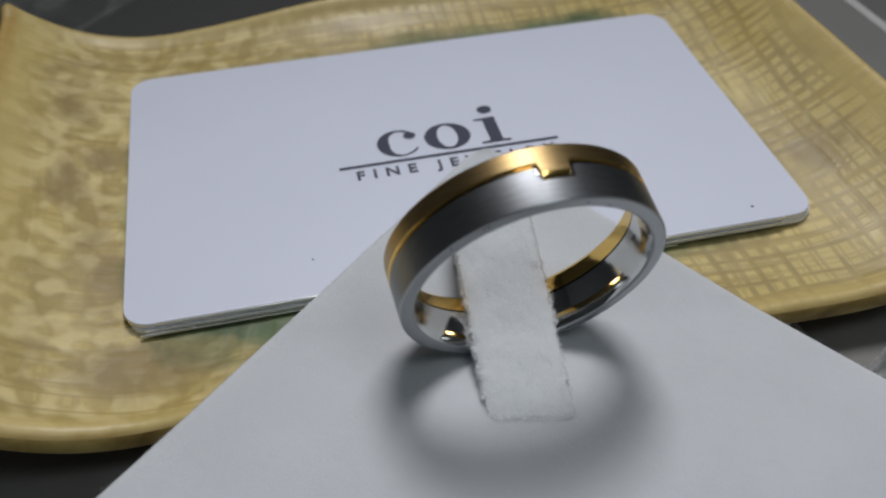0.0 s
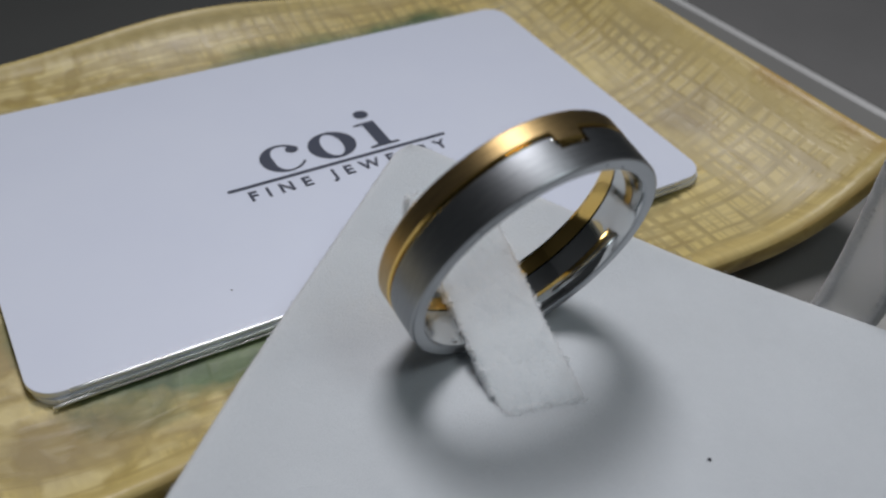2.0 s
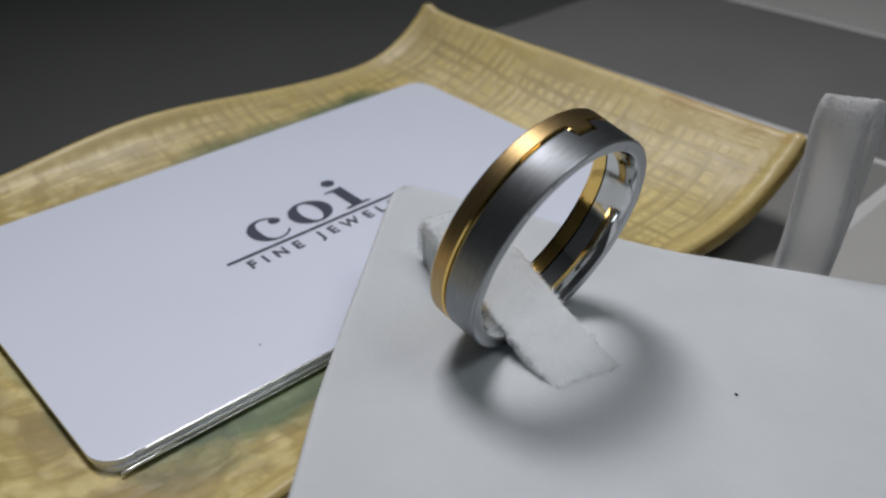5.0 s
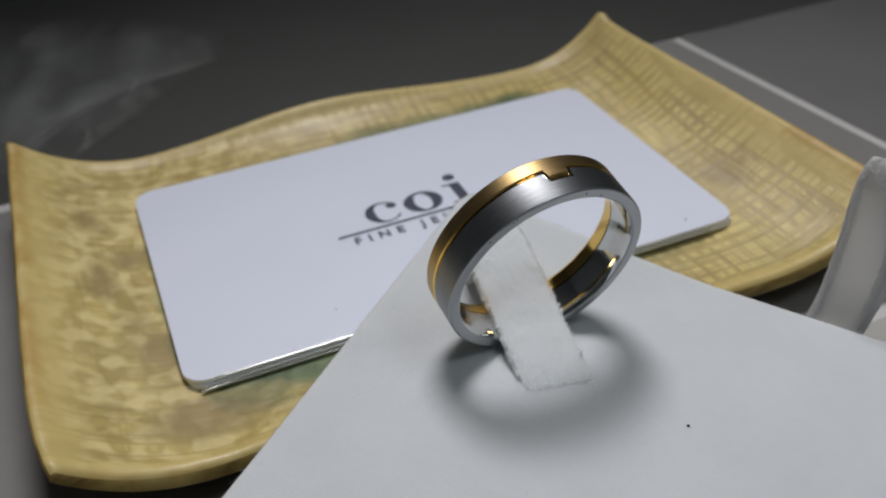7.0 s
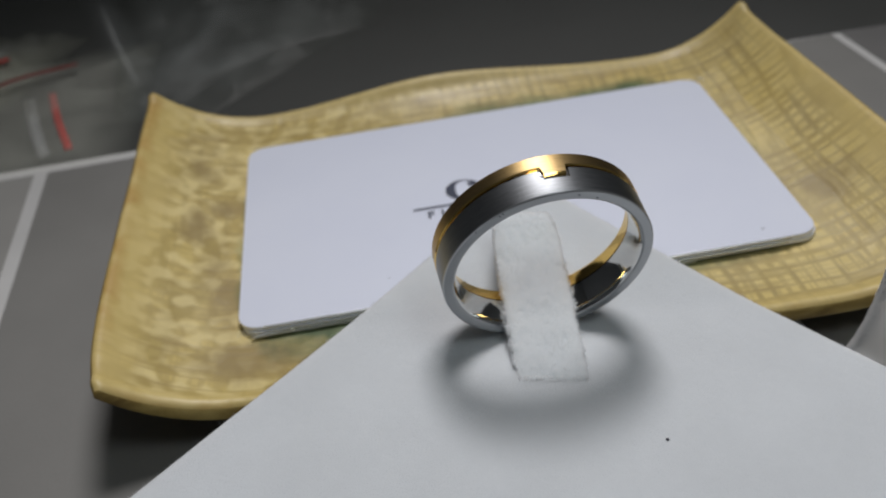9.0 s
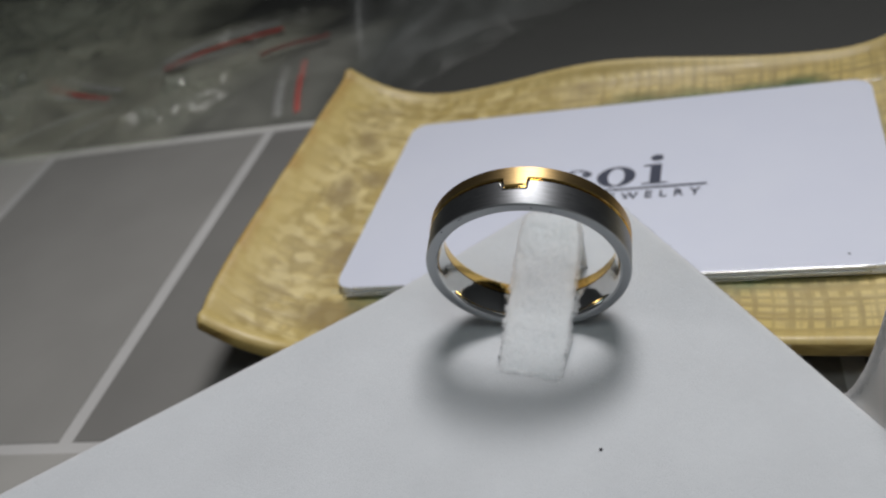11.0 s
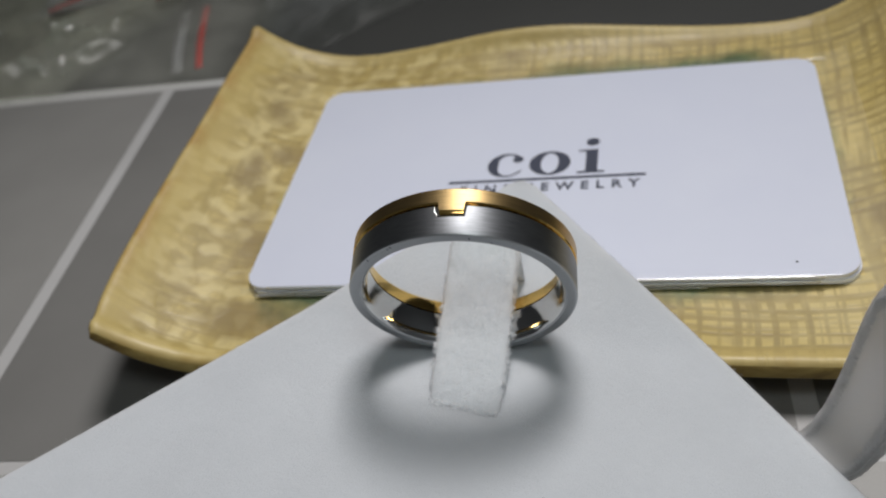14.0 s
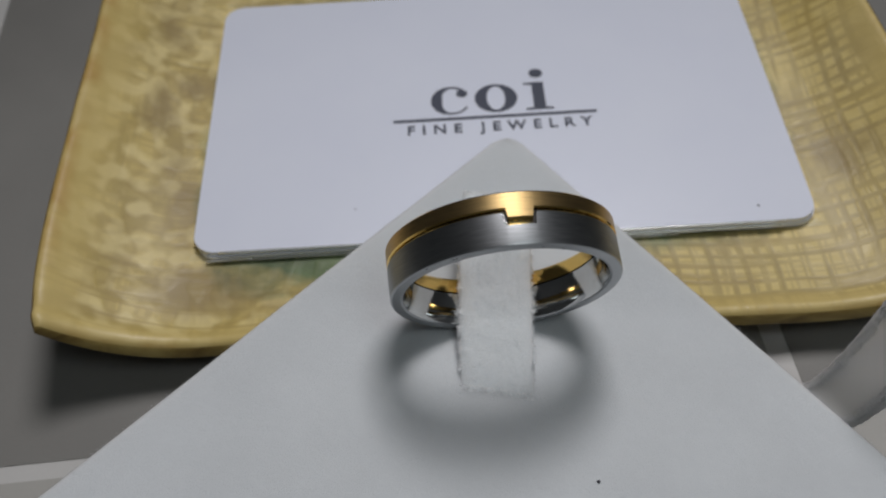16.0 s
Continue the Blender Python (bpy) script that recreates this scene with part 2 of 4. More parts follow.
def tray_material():
    """Ochre glaze over a pressed weave: pale cells between brown thread lines, grey-brown stains, a green pool in the middle."""
    mat = material("ochre_glaze", (0.5, 0.4, 0.15), 0.22)
    vec = coords(mat)
    nt = mat.node_tree
    big = noise_tex(mat, vec, 38, 4, 0.6)
    blot = noise_tex(mat, vec, 85, 5, 0.6, 0.6)
    sep = nt.nodes.new("ShaderNodeSeparateXYZ")
    link(mat, vec, sep.inputs[0])
    # the pressed cloth lies neat at one end and is bunched at the other
    run = math_node(mat, "ADD", math_node(mat, "MULTIPLY", sep.outputs[0], 14.0), math_node(mat, "MULTIPLY", big, 0.5))
    neat = ramp(mat, run, [(0.0, (0, 0, 0)), (0.35, (1, 1, 1))])

    def warp(scale, amount):
        n = nt.nodes.new("ShaderNodeTexNoise")
        n.inputs["Scale"].default_value, n.inputs["Detail"].default_value = scale, 2
        link(mat, vec, n.inputs["Vector"])
        off = nt.nodes.new("ShaderNodeVectorMath")
        off.operation = "MULTIPLY_ADD"
        off.inputs[1].default_value = (amount, amount, 0.0)
        link(mat, n.outputs["Color"], off.inputs[0])
        link(mat, vec, off.inputs[2])
        return off.outputs[0]

    def threads(place, stretch, seed, low, high):
        mp = nt.nodes.new("ShaderNodeMapping")
        mp.inputs["Scale"].default_value = stretch
        mp.inputs["Location"].default_value = (seed, seed * 1.7, seed * 0.3)
        link(mat, place, mp.inputs["Vector"])
        return ramp(mat, noise_tex(mat, mp.outputs[0], 1.0, 1.5, 0.6), [(low, (0, 0, 0)), (high, (1, 1, 1))])

    def rows(place, direction, scale, seed, fade):
        w = nt.nodes.new("ShaderNodeTexWave")
        w.bands_direction = direction
        for key, val in (("Scale", scale), ("Distortion", 0.5), ("Detail", 1.0), ("Detail Scale", 0.3), ("Phase Offset", seed)):
            w.inputs[key].default_value = val
        link(mat, place, w.inputs["Vector"])
        mp = nt.nodes.new("ShaderNodeMapping")
        mp.inputs["Scale"].default_value = (260, 45, 60) if direction == "X" else (45, 260, 60)
        mp.inputs["Location"].default_value = (seed, seed * 1.7, seed)
        link(mat, place, mp.inputs["Vector"])
        there = noise_tex(mat, mp.outputs[0], 1.0, 2.0, 0.5)
        lvl = math_node(mat, "ADD", w.outputs["Fac"], math_node(mat, "MULTIPLY", math_node(mat, "SUBTRACT", there, 0.5), fade))
        return ramp(mat, lvl, [(0.66, (0, 0, 0)), (1.05, (1, 1, 1))])

    straight, bunched = warp(30, 0.006), warp(60, 0.0045)
    grid = math_node(mat, "MAXIMUM", rows(straight, "X", 136, 2.0, 2.4), rows(straight, "Y", 142, 5.0, 2.4))
    fine = math_node(mat, "MAXIMUM", threads(straight, (900, 40, 60), 3.1, 0.53, 0.60), threads(straight, (36, 900, 60), 9.4, 0.53, 0.60))
    weave = math_node(mat, "MAXIMUM", grid, math_node(mat, "MULTIPLY", fine, 0.75))
    loose = math_node(mat, "MAXIMUM", threads(straight, (240, 90, 60), 5.7, 0.52, 0.60), threads(straight, (50, 300, 60), 1.2, 0.53, 0.61))
    base = ramp(mat, big, [(0.3, (0.54, 0.42, 0.135)), (0.55, (0.61, 0.485, 0.185)), (0.75, (0.68, 0.56, 0.25))])
    dark = ramp(mat, blot, [(0.35, (0.34, 0.25, 0.085)), (0.65, (0.28, 0.22, 0.10))])
    c = mix(mat, math_node(mat, "MULTIPLY", weave, math_node(mat, "ADD", math_node(mat, "MULTIPLY", neat, 0.30), 0.36)), base, dark)
    rough_half = math_node(mat, "SUBTRACT", 1.0, neat)
    c = mix(mat, math_node(mat, "MULTIPLY", loose, math_node(mat, "MULTIPLY", rough_half, 0.58)), c, (0.36, 0.275, 0.09))
    # a few brown creases where the cloth was bunched
    ridge = math_node(mat, "ABSOLUTE", math_node(mat, "SUBTRACT", noise_tex(mat, bunched, 120, 1.0, 0.5), 0.5))
    maze = ramp(mat, ridge, [(0.010, (1, 1, 1)), (0.045, (0, 0, 0))])
    c = mix(mat, math_node(mat, "MULTIPLY", maze, math_node(mat, "MULTIPLY", rough_half, 0.38)), c, (0.37, 0.27, 0.085))
    # pale squarish cells where the glaze lies thick
    cells = ramp(mat, noise_tex(mat, straight, 370, 0.6, 0.5), [(0.44, (0, 0, 0)), (0.61, (1, 1, 1))])
    c = mix(mat, math_node(mat, "MULTIPLY", cells, math_node(mat, "ADD", math_node(mat, "MULTIPLY", rough_half, 0.46), 0.14)), c, (0.79, 0.67, 0.33))
    # long threads that run along the front and back lips
    far = ramp(mat, math_node(mat, "ABSOLUTE", sep.outputs[1]), [(0.026, (0, 0, 0)), (0.029, (1, 1, 1))])
    long = threads(straight, (16, 620, 60), 7.7, 0.52, 0.58)
    c = mix(mat, math_node(mat, "MULTIPLY", math_node(mat, "MULTIPLY", far, long), 0.50), c, (0.37, 0.275, 0.10))

    def blotch(x, y, rx, ry):
        sub = nt.nodes.new("ShaderNodeVectorMath")
        sub.operation = "SUBTRACT"
        sub.inputs[1].default_value = (x * CM + 0.0022, y * CM + 0.0022, 0.0)
        link(mat, bunched, sub.inputs[0])
        div = nt.nodes.new("ShaderNodeVectorMath")
        div.operation = "MULTIPLY"
        div.inputs[1].default_value = (100 / rx, 100 / ry, 0.0)
        link(mat, sub.outputs[0], div.inputs[0])
        ln = nt.nodes.new("ShaderNodeVectorMath")
        ln.operation = "LENGTH"
        link(mat, div.outputs[0], ln.inputs[0])
        d = math_node(mat, "ADD", ln.outputs["Value"], math_node(mat, "MULTIPLY", math_node(mat, "SUBTRACT", blot, 0.5), 2.6))
        return ramp(mat, d, [(0.2, (1, 1, 1)), (1.2, (0, 0, 0))])

    stain = ramp(mat, noise_tex(mat, vec, 78, 4, 0.55, 0.8), [(0.55, (0, 0, 0)), (0.68, (0.55, 0.55, 0.55))])
    for x, y, rx, ry in STAINS:
        stain = math_node(mat, "MAXIMUM", stain, blotch(x, y, rx, ry))
    c = mix(mat, math_node(mat, "MULTIPLY", stain, 0.78), c, (0.30, 0.225, 0.10))
    # green pool under the cards
    px = math_node(mat, "DIVIDE", math_node(mat, "SUBTRACT", sep.outputs[0], 0.0), 0.0445)
    py = math_node(mat, "DIVIDE", math_node(mat, "SUBTRACT", sep.outputs[1], math_node(mat, "MULTIPLY", sep.outputs[0], 0.08)), 0.0322)
    d = math_node(mat, "ADD", math_node(mat, "POWER", math_node(mat, "ABSOLUTE", px), 8.0), math_node(mat, "POWER", math_node(mat, "ABSOLUTE", py), 3.0))
    d = math_node(mat, "ADD", d, math_node(mat, "MULTIPLY", math_node(mat, "SUBTRACT", blot, 0.5), 0.9))
    pool = ramp(mat, d, [(0.62, (1, 1, 1)), (1.02, (0, 0, 0))])
    green = ramp(mat, noise_tex(mat, vec, 120, 4, 0.6), [(0.35, (0.022, 0.070, 0.040)), (0.65, (0.10, 0.18, 0.085))])
    c = mix(mat, math_node(mat, "MULTIPLY", pool, 0.88), c, green)
    h = math_node(mat, "SUBTRACT", math_node(mat, "ADD", math_node(mat, "MULTIPLY", noise_tex(mat, vec, 260, 3), 0.5), math_node(mat, "MULTIPLY", cells, 0.6)), math_node(mat, "MAXIMUM", math_node(mat, "MULTIPLY", weave, neat), math_node(mat, "MULTIPLY", loose, 0.6)))
    # thin glaze on the rims breaks to orange-brown
    ex = math_node(mat, "DIVIDE", math_node(mat, "ABSOLUTE", sep.outputs[0]), 0.0606)
    ey = math_node(mat, "DIVIDE", math_node(mat, "ABSOLUTE", sep.outputs[1]), 0.0415)
    rim = math_node(mat, "ADD", math_node(mat, "MAXIMUM", ex, ey), math_node(mat, "MULTIPLY", math_node(mat, "SUBTRACT", blot, 0.5), 0.05))
    plain = ramp(mat, rim, [(0.89, (0, 0, 0)), (0.955, (0.72, 0.72, 0.72))])
    c = mix(mat, plain, c, (0.62, 0.49, 0.19))
    worn = math_node(mat, "MULTIPLY", ramp(mat, rim, [(0.965, (0, 0, 0)), (0.990, (1, 1, 1))]), ramp(mat, noise_tex(mat, vec, 130, 2, 0.5), [(0.46, (0.12, 0.12, 0.12)), (0.60, (0.62, 0.62, 0.62))]))
    c = mix(mat, worn, c, (0.42, 0.235, 0.05))
    link(mat, c, bsdf_of(mat).inputs["Base Color"])
    bump(mat, h, 0.13, 0.0004)
    link(mat, ramp(mat, blot, [(0.3, (0.36, 0.36, 0.36)), (0.7, (0.52, 0.52, 0.52))]), bsdf_of(mat).inputs["Roughness"])
    return mat


# stained patches of the glaze: place and half-sizes in centimetres
STAINS = ((-4.60, 0.85, 0.60, 0.50), (-5.10, 0.30, 0.40, 0.70), (-4.60, -1.60, 0.55, 1.15), (-4.05, -3.10, 1.10, 0.45), (-5.05, 2.1, 0.45, 0.80), (4.9, -1.4, 0.8, 0.7))
TRAY = tray_material()


def shaded_glaze():
    """The brown-streaked glaze on the outside of the tray, darkened to stand in for shade."""
    mat = material("shaded_brown_glaze", (0.4, 0.3, 0.1), 0.32)
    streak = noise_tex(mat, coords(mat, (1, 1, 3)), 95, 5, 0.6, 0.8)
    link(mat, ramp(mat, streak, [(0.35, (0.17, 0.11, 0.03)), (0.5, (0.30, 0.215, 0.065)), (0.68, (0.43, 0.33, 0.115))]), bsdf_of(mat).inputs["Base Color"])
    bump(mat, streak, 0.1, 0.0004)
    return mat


TRAY_OUTSIDE = shaded_glaze()


def cloth(name, colour):
    mat = material(name, colour, 0.55)
    vec = coords(mat)
    c = ramp(mat, noise_tex(mat, vec, 30, 4), [(0.3, [v * 0.90 for v in colour]), (0.7, [v * 1.06 for v in colour])])
    c = mix(mat, math_node(mat, "MULTIPLY", noise_tex(mat, vec, 1500, 3, 0.7), 0.22), c, [v * 0.7 for v in colour])
    link(mat, c, bsdf_of(mat).inputs["Base Color"])
    bump(mat, noise_tex(mat, vec, 1800, 3), 0.12, 0.0002)
    return mat


CLOTH_WHITE = cloth("white_vinyl", (0.56, 0.56, 0.545))
GREYS = [cloth("grey_vinyl", (g, g * 0.99, g * 0.928)) for g in (0.30, 0.215, 0.41, 0.50)] + [cloth("dark_olive_vinyl", (0.050, 0.052, 0.048)), cloth("slate_vinyl", (0.155, 0.153, 0.148))]


def satin():
    mat = material("white_satin", (0.9, 0.9, 0.9), 0.30)
    vec = coords(mat)
    weave = noise_tex(mat, vec, 3600, 3, 0.7)
    c = ramp(mat, noise_tex(mat, vec, 220, 4), [(0.3, (0.94, 0.945, 0.945)), (0.7, (0.98, 0.985, 0.985))])
    link(mat, mix(mat, math_node(mat, "MULTIPLY", weave, 0.10), c, (0.80, 0.81, 0.81)), bsdf_of(mat).inputs["Base Color"])
    bsdf_of(mat).inputs["Specular IOR Level"].default_value = 0.8
    bump(mat, weave, 0.55, 0.0004)
    bsdf_of(mat).inputs["Sheen Weight"].default_value = 1.0
    bsdf_of(mat).inputs["Sheen Roughness"].default_value = 0.4
    return sheer(see_through(mat, 0.80, (1.0, 1.0, 1.0)), 0.05)


SATIN = satin()
SELVAGE = sheer(see_through(material("stitched_selvage", (0.97, 0.975, 0.975), 0.15), 0.65, (1.0, 1.0, 1.0)), 0.08)
LINT = material("dark_lint", (0.03, 0.03, 0.04), 0.9)
WALL = material("dark_brown_wall", (0.045, 0.043, 0.036), 0.9)
PLASTER = material("grey_plaster", (0.55, 0.54, 0.55), 0.9)


# ---- building ----
def mesh(name, verts, faces, mat, smooth=True, scale=CM):
    me = bpy.data.meshes.new(name)
    me.from_pydata([tuple(c * scale for c in v) for v in verts], [], faces)
    me.materials.append(mat)
    if smooth:
        me.polygons.foreach_set("use_smooth", [True] * len(me.polygons))
    me.update()
    return me


def part(name, me, parent=None, label=""):
    ob = new(name, me)
    if parent is not None:
        ob.parent = parent
    if label:
        ob["label"] = label
    return ob


def fix_normals(me):
    bm = bmesh.new()
    bm.from_mesh(me)
    bmesh.ops.recalc_face_normals(bm, faces=bm.faces)
    bm.to_mesh(me)
    bm.free()
    return me


def shell(name, top, under, nu, nv, mat):
    """A closed slab from two grids of nu x nv points."""
    verts = top + under
    n = nu * nv
    faces = []
    for i in range(nu - 1):
        for j in range(nv - 1):
            a, b, c, d = i * nv + j, (i + 1) * nv + j, (i + 1) * nv + j + 1, i * nv + j + 1
            faces += [(a, b, c, d), (n + d, n + c, n + b, n + a)]
    rim = [i * nv for i in range(nu)] + [(nu - 1) * nv + j for j in range(1, nv)] + [i * nv + nv - 1 for i in range(nu - 2, -1, -1)] + [j for j in range(nv - 2, 0, -1)]
    for a, b in zip(rim, rim[1:] + rim[:1]):
        faces.append((b, a, n + a, n + b))
    return fix_normals(mesh(name, verts, faces, mat))


def slab(name, outline, z0, z1, mat, bevel=0.0, smooth=False):
    """A prism over an outline in centimetres, with rounded edges."""
    bm = bmesh.new()
    fs = bm.faces.new([bm.verts.new((x * CM, y * CM, z0 * CM)) for x, y in outline])
    up = bmesh.ops.extrude_face_region(bm, geom=[fs])
    bmesh.ops.translate(bm, verts=[v for v in up["geom"] if isinstance(v, bmesh.types.BMVert)], vec=(0, 0, (z1 - z0) * CM))
    bmesh.ops.recalc_face_normals(bm, faces=bm.faces)
    if bevel:
        edges = [e for e in bm.edges if abs(e.verts[0].co.z - e.verts[1].co.z) < 1e-7]
        bmesh.ops.bevel(bm, geom=edges, offset=bevel * CM, segments=3, affect="EDGES", profile=0.5)
    me = bpy.data.meshes.new(name)
    bm.to_mesh(me)
    bm.free()
    me.materials.append(mat)
    if smooth:
        me.polygons.foreach_set("use_smooth", [True] * len(me.polygons))
    return me


def rounded_rect(hx, hy, r, n=8):
    pts = []
    for cx, cy, a0 in ((hx - r, hy - r, 0), (-hx + r, hy - r, 90), (-hx + r, -hy + r, 180), (hx - r, -hy + r, 270)):
        for k in range(n + 1):
            a = radians(a0 + 90 * k / n)
            pts.append((cx + r * math.cos(a), cy + r * math.sin(a)))
    return pts


def tube(points, radius, n=8):
    """Verts and faces of a tube along points."""
    verts, faces = [], []
    pts = [Vector(p) for p in points]
    for i, p in enumerate(pts):
        d = (pts[min(i + 1, len(pts) - 1)] - pts[max(i - 1, 0)]).normalized()
        s = d.cross(Vector((0, 0, 1)))
        s = s.normalized() if s.length > 1e-4 else Vector((1, 0, 0))
        u = s.cross(d)
        for k in range(n):
            a = 2 * math.pi * k / n
            verts.append(tuple(p + radius * (math.cos(a) * s + math.sin(a) * u)))
    for i in range(len(pts) - 1):
        for k in range(n):
            faces.append((i * n + k, i * n + (k + 1) % n, (i + 1) * n + (k + 1) % n, (i + 1) * n + k))
    faces += [tuple(range(n))[::-1], tuple((len(pts) - 1) * n + k for k in range(n))]
    return verts, faces


# ---- table and room ----
def table():
    top = tagged(part("table_top", slab("table_top", [(-60, -45), (60, -45), (60, 32), (-60, 32)], -3.0, 0.0, CLOTH_WHITE)),
                 "white vinyl table top printed with grey rectangles", "table", kind="structure")
    # the printed lines are not quite square to one another
    rows = [
        (4.80, 31.5, [(-45, 45, 4)], 0.09),
        (-5.05, 4.80, [(-40, -28.0, 0), (-27.7, -15.12, 3), (-14.84, -8.78, 0), (-8.50, -2.6, 1), (-2.3, 3.05, 0), (3.35, 8.68, 1), (8.89, 14.70, 5), (14.97, 30, 2)], 0.13),
        (-15.0, -5.05, [(-40, -20.0, 1), (-19.7, -12.0, 2), (-11.7, -3.0, 2), (-2.7, 9.8, 2), (10.1, 30, 1)], 0.13),
    ]
    for y0, y1, cells, half in rows:
        for x0, x1, tone in cells:
            a, b = y0 + half, y1 - 0.10
            pts = [(x - (0.045 + 0.002 * max(0.0, x + 8.6) + 0.005 * max(0.0, min(-8.6 - x, 8.0))) * max(y, -6.0), y + max(-1.0, min(1.0, x / 20)) * 20 * (0.0404 - 0.0023 * min(y, 6.0))) for x, y in ((x0, a), (x1, a), (x1, b), (x0, b))]
            part("panel", slab("panel", pts, 0.0, 0.012, GREYS[tone]), top)
    for x in (-55, 55):
        for y in (-40, 27):
            part("leg", slab("leg", [(x - 2, y - 2), (x + 2, y - 2), (x + 2, y + 2), (x - 2, y + 2)], -80.0, -3.0, WALL, 0.3), top)


table()


def room():
    # unseen shell added round the table; the north wall is dark to shape reflections
    for name, x0, x1, y0, y1, z0, z1 in (
        ("wall_north", -1.5, 1.5, 1.90, 2.00, -0.8, 1.7), ("wall_south", -1.5, 1.5, -1.75, -1.65, -0.8, 1.7),
        ("wall_west", -1.6, -1.5, -1.75, 2.00, -0.8, 1.7), ("wall_east", 1.5, 1.6, -1.75, 2.00, -0.8, 1.7),
        ("ceiling", -1.6, 1.6, -1.75, 2.00, 1.7, 1.8), ("floor", -1.6, 1.6, -1.75, 2.00, -0.9, -0.8),
    ):
        pts = [(x * 100, y * 100) for x, y in ((x0, y0), (x1, y0), (x1, y1), (x0, y1))]
        mat = WALL if name in ("wall_north", "floor") else PLASTER
        tagged(part(name, slab(name, pts, z0 * 100, z1 * 100, mat)), "unseen plain " + name.split("_")[0] + " of the room", name.split("_")[0], kind="structure")


room()


# ---- tray ----
def tray():
    nu, nv = 121, 91
    top, under = [], []

    def height(x, y, ext):
        """The upper face: upturned ends, a swell in the long sides, rolled front and back lips."""
        end = max(0.0, (abs(x) - 3.6) / (2.53 if x < 0 else ext + 0.03 - 3.6))
        lip = max(0.0, (abs(y) - 2.75) / 1.42)
        hump = math.exp(-((x + 0.45) / 2.3) ** 2)
        z = 0.565 + 1.01 * end ** 2.5 + (0.05 + 0.42 * hump) * lip ** 2.0
        z += 0.02 * noise.noise((x * 0.6, y * 0.6, 3.0))
        return z + 0.07 * math.exp(-((abs(y) - 3.97) / 0.13) ** 2)

    for i in range(nu):
        s = math.sin(math.pi / 2 * (-1 + 2 * i / (nu - 1)))
        for j in range(nv):
            r = math.sin(math.pi / 2 * (-1 + 2 * j / (nv - 1)))
            # slightly bowed ends, all edges a little uneven as pressed by hand
            ext = 6.14 - 0.16 * max(0.0, -r) ** 4 if s < 0 else 6.01 - 0.19 * r
            x = s * (ext + 0.014 * noise.noise((r * 2, s * 2, 5)))
            y = r * (4.14 + 0.06 * abs(s) ** 6 + 0.015 * noise.noise((s * 3, r, 9)))
            if r < 0:
                x *= 1 - 0.008 * (s * r) ** 12
                y *= 1 - 0.014 * (s * r) ** 12
            z = height(x, y, ext)
            edge = max(abs(s), abs(r))
            round_off = 0.15 * max(0.0, (edge - 0.968) / 0.032) ** 2.5
            top.append((x, y, z - round_off))
            inx = x * (1 - 0.050 * abs(s) ** 8)
            iny = y * (1 - 0.080 * abs(r) ** 6)
            thick = 0.44 - 0.09 * max(abs(r), abs(s)) ** 6 - 0.06 * abs(s * r) ** 4
            under.append((inx, iny, max(0.05, height(inx, iny, ext) - thick)))
    me = shell("tray", top, under, nu, nv, TRAY)
    # outer wall, lip edge and underside take the brown with shade in its colour
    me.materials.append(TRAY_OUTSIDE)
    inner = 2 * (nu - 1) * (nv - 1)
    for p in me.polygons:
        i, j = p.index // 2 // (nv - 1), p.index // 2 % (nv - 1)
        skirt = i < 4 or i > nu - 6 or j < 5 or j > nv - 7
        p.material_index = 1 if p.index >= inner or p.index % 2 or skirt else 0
    body = part("tray", me)
    tagged(body, "ochre glazed ceramic tray with upturned ends and woven pattern", "tray")
    # two foot bars under it
    for y in (-2.2, 2.2):
        part("foot", slab("foot", [(-3.2, y - 0.3), (3.2, y - 0.3), (3.2, y + 0.3), (-3.2, y + 0.3)], 0.0, 0.13, TRAY, 0.03), body)


tray()


# ---- cards in their sleeve ----
def cards():
    outline = rounded_rect(4.32, 2.63, 0.32)
    for k, (dx, dy, a) in enumerate(((0, 0, 0), (0.02, -0.02, 0.15))):
        z1 = 0.75 - 0.080 * k
        me = slab("card", outline, -0.076, 0, CARD, 0.012, False)
        ob = part("card", me)
        ob.matrix_world = pose(dx * CM, dy * CM, z1 * CM, 0, 0, a)
        tagged(ob, "white glossy plastic card" + (" printed with a dark mark" if k == 0 else " lying in the stack below the printed one"), "card", group="stack of cards")
        if k == 0:
            printed(ob)


def flat_shape(name, outer, holes, parent, z=0.004):
    """A flat ink shape: an outline with at most one hole, both of the same count."""
    verts = [(x, y, z) for x, y in outer]
    if holes:
        n = len(outer)
        verts += [(x, y, z) for x, y in holes]
        faces = [(k, (k + 1) % n, n + (k + 1) % n, n + k) for k in range(n)]
    else:
        faces = [tuple(range(len(outer)))]
    return part(name, mesh(name, verts, faces, INK, False), parent)


def oval(cx, cy, rx, ry, n=40):
    return [(cx + rx * math.cos(2 * math.pi * k / n), cy + ry * math.sin(2 * math.pi * k / n)) for k in range(n)]


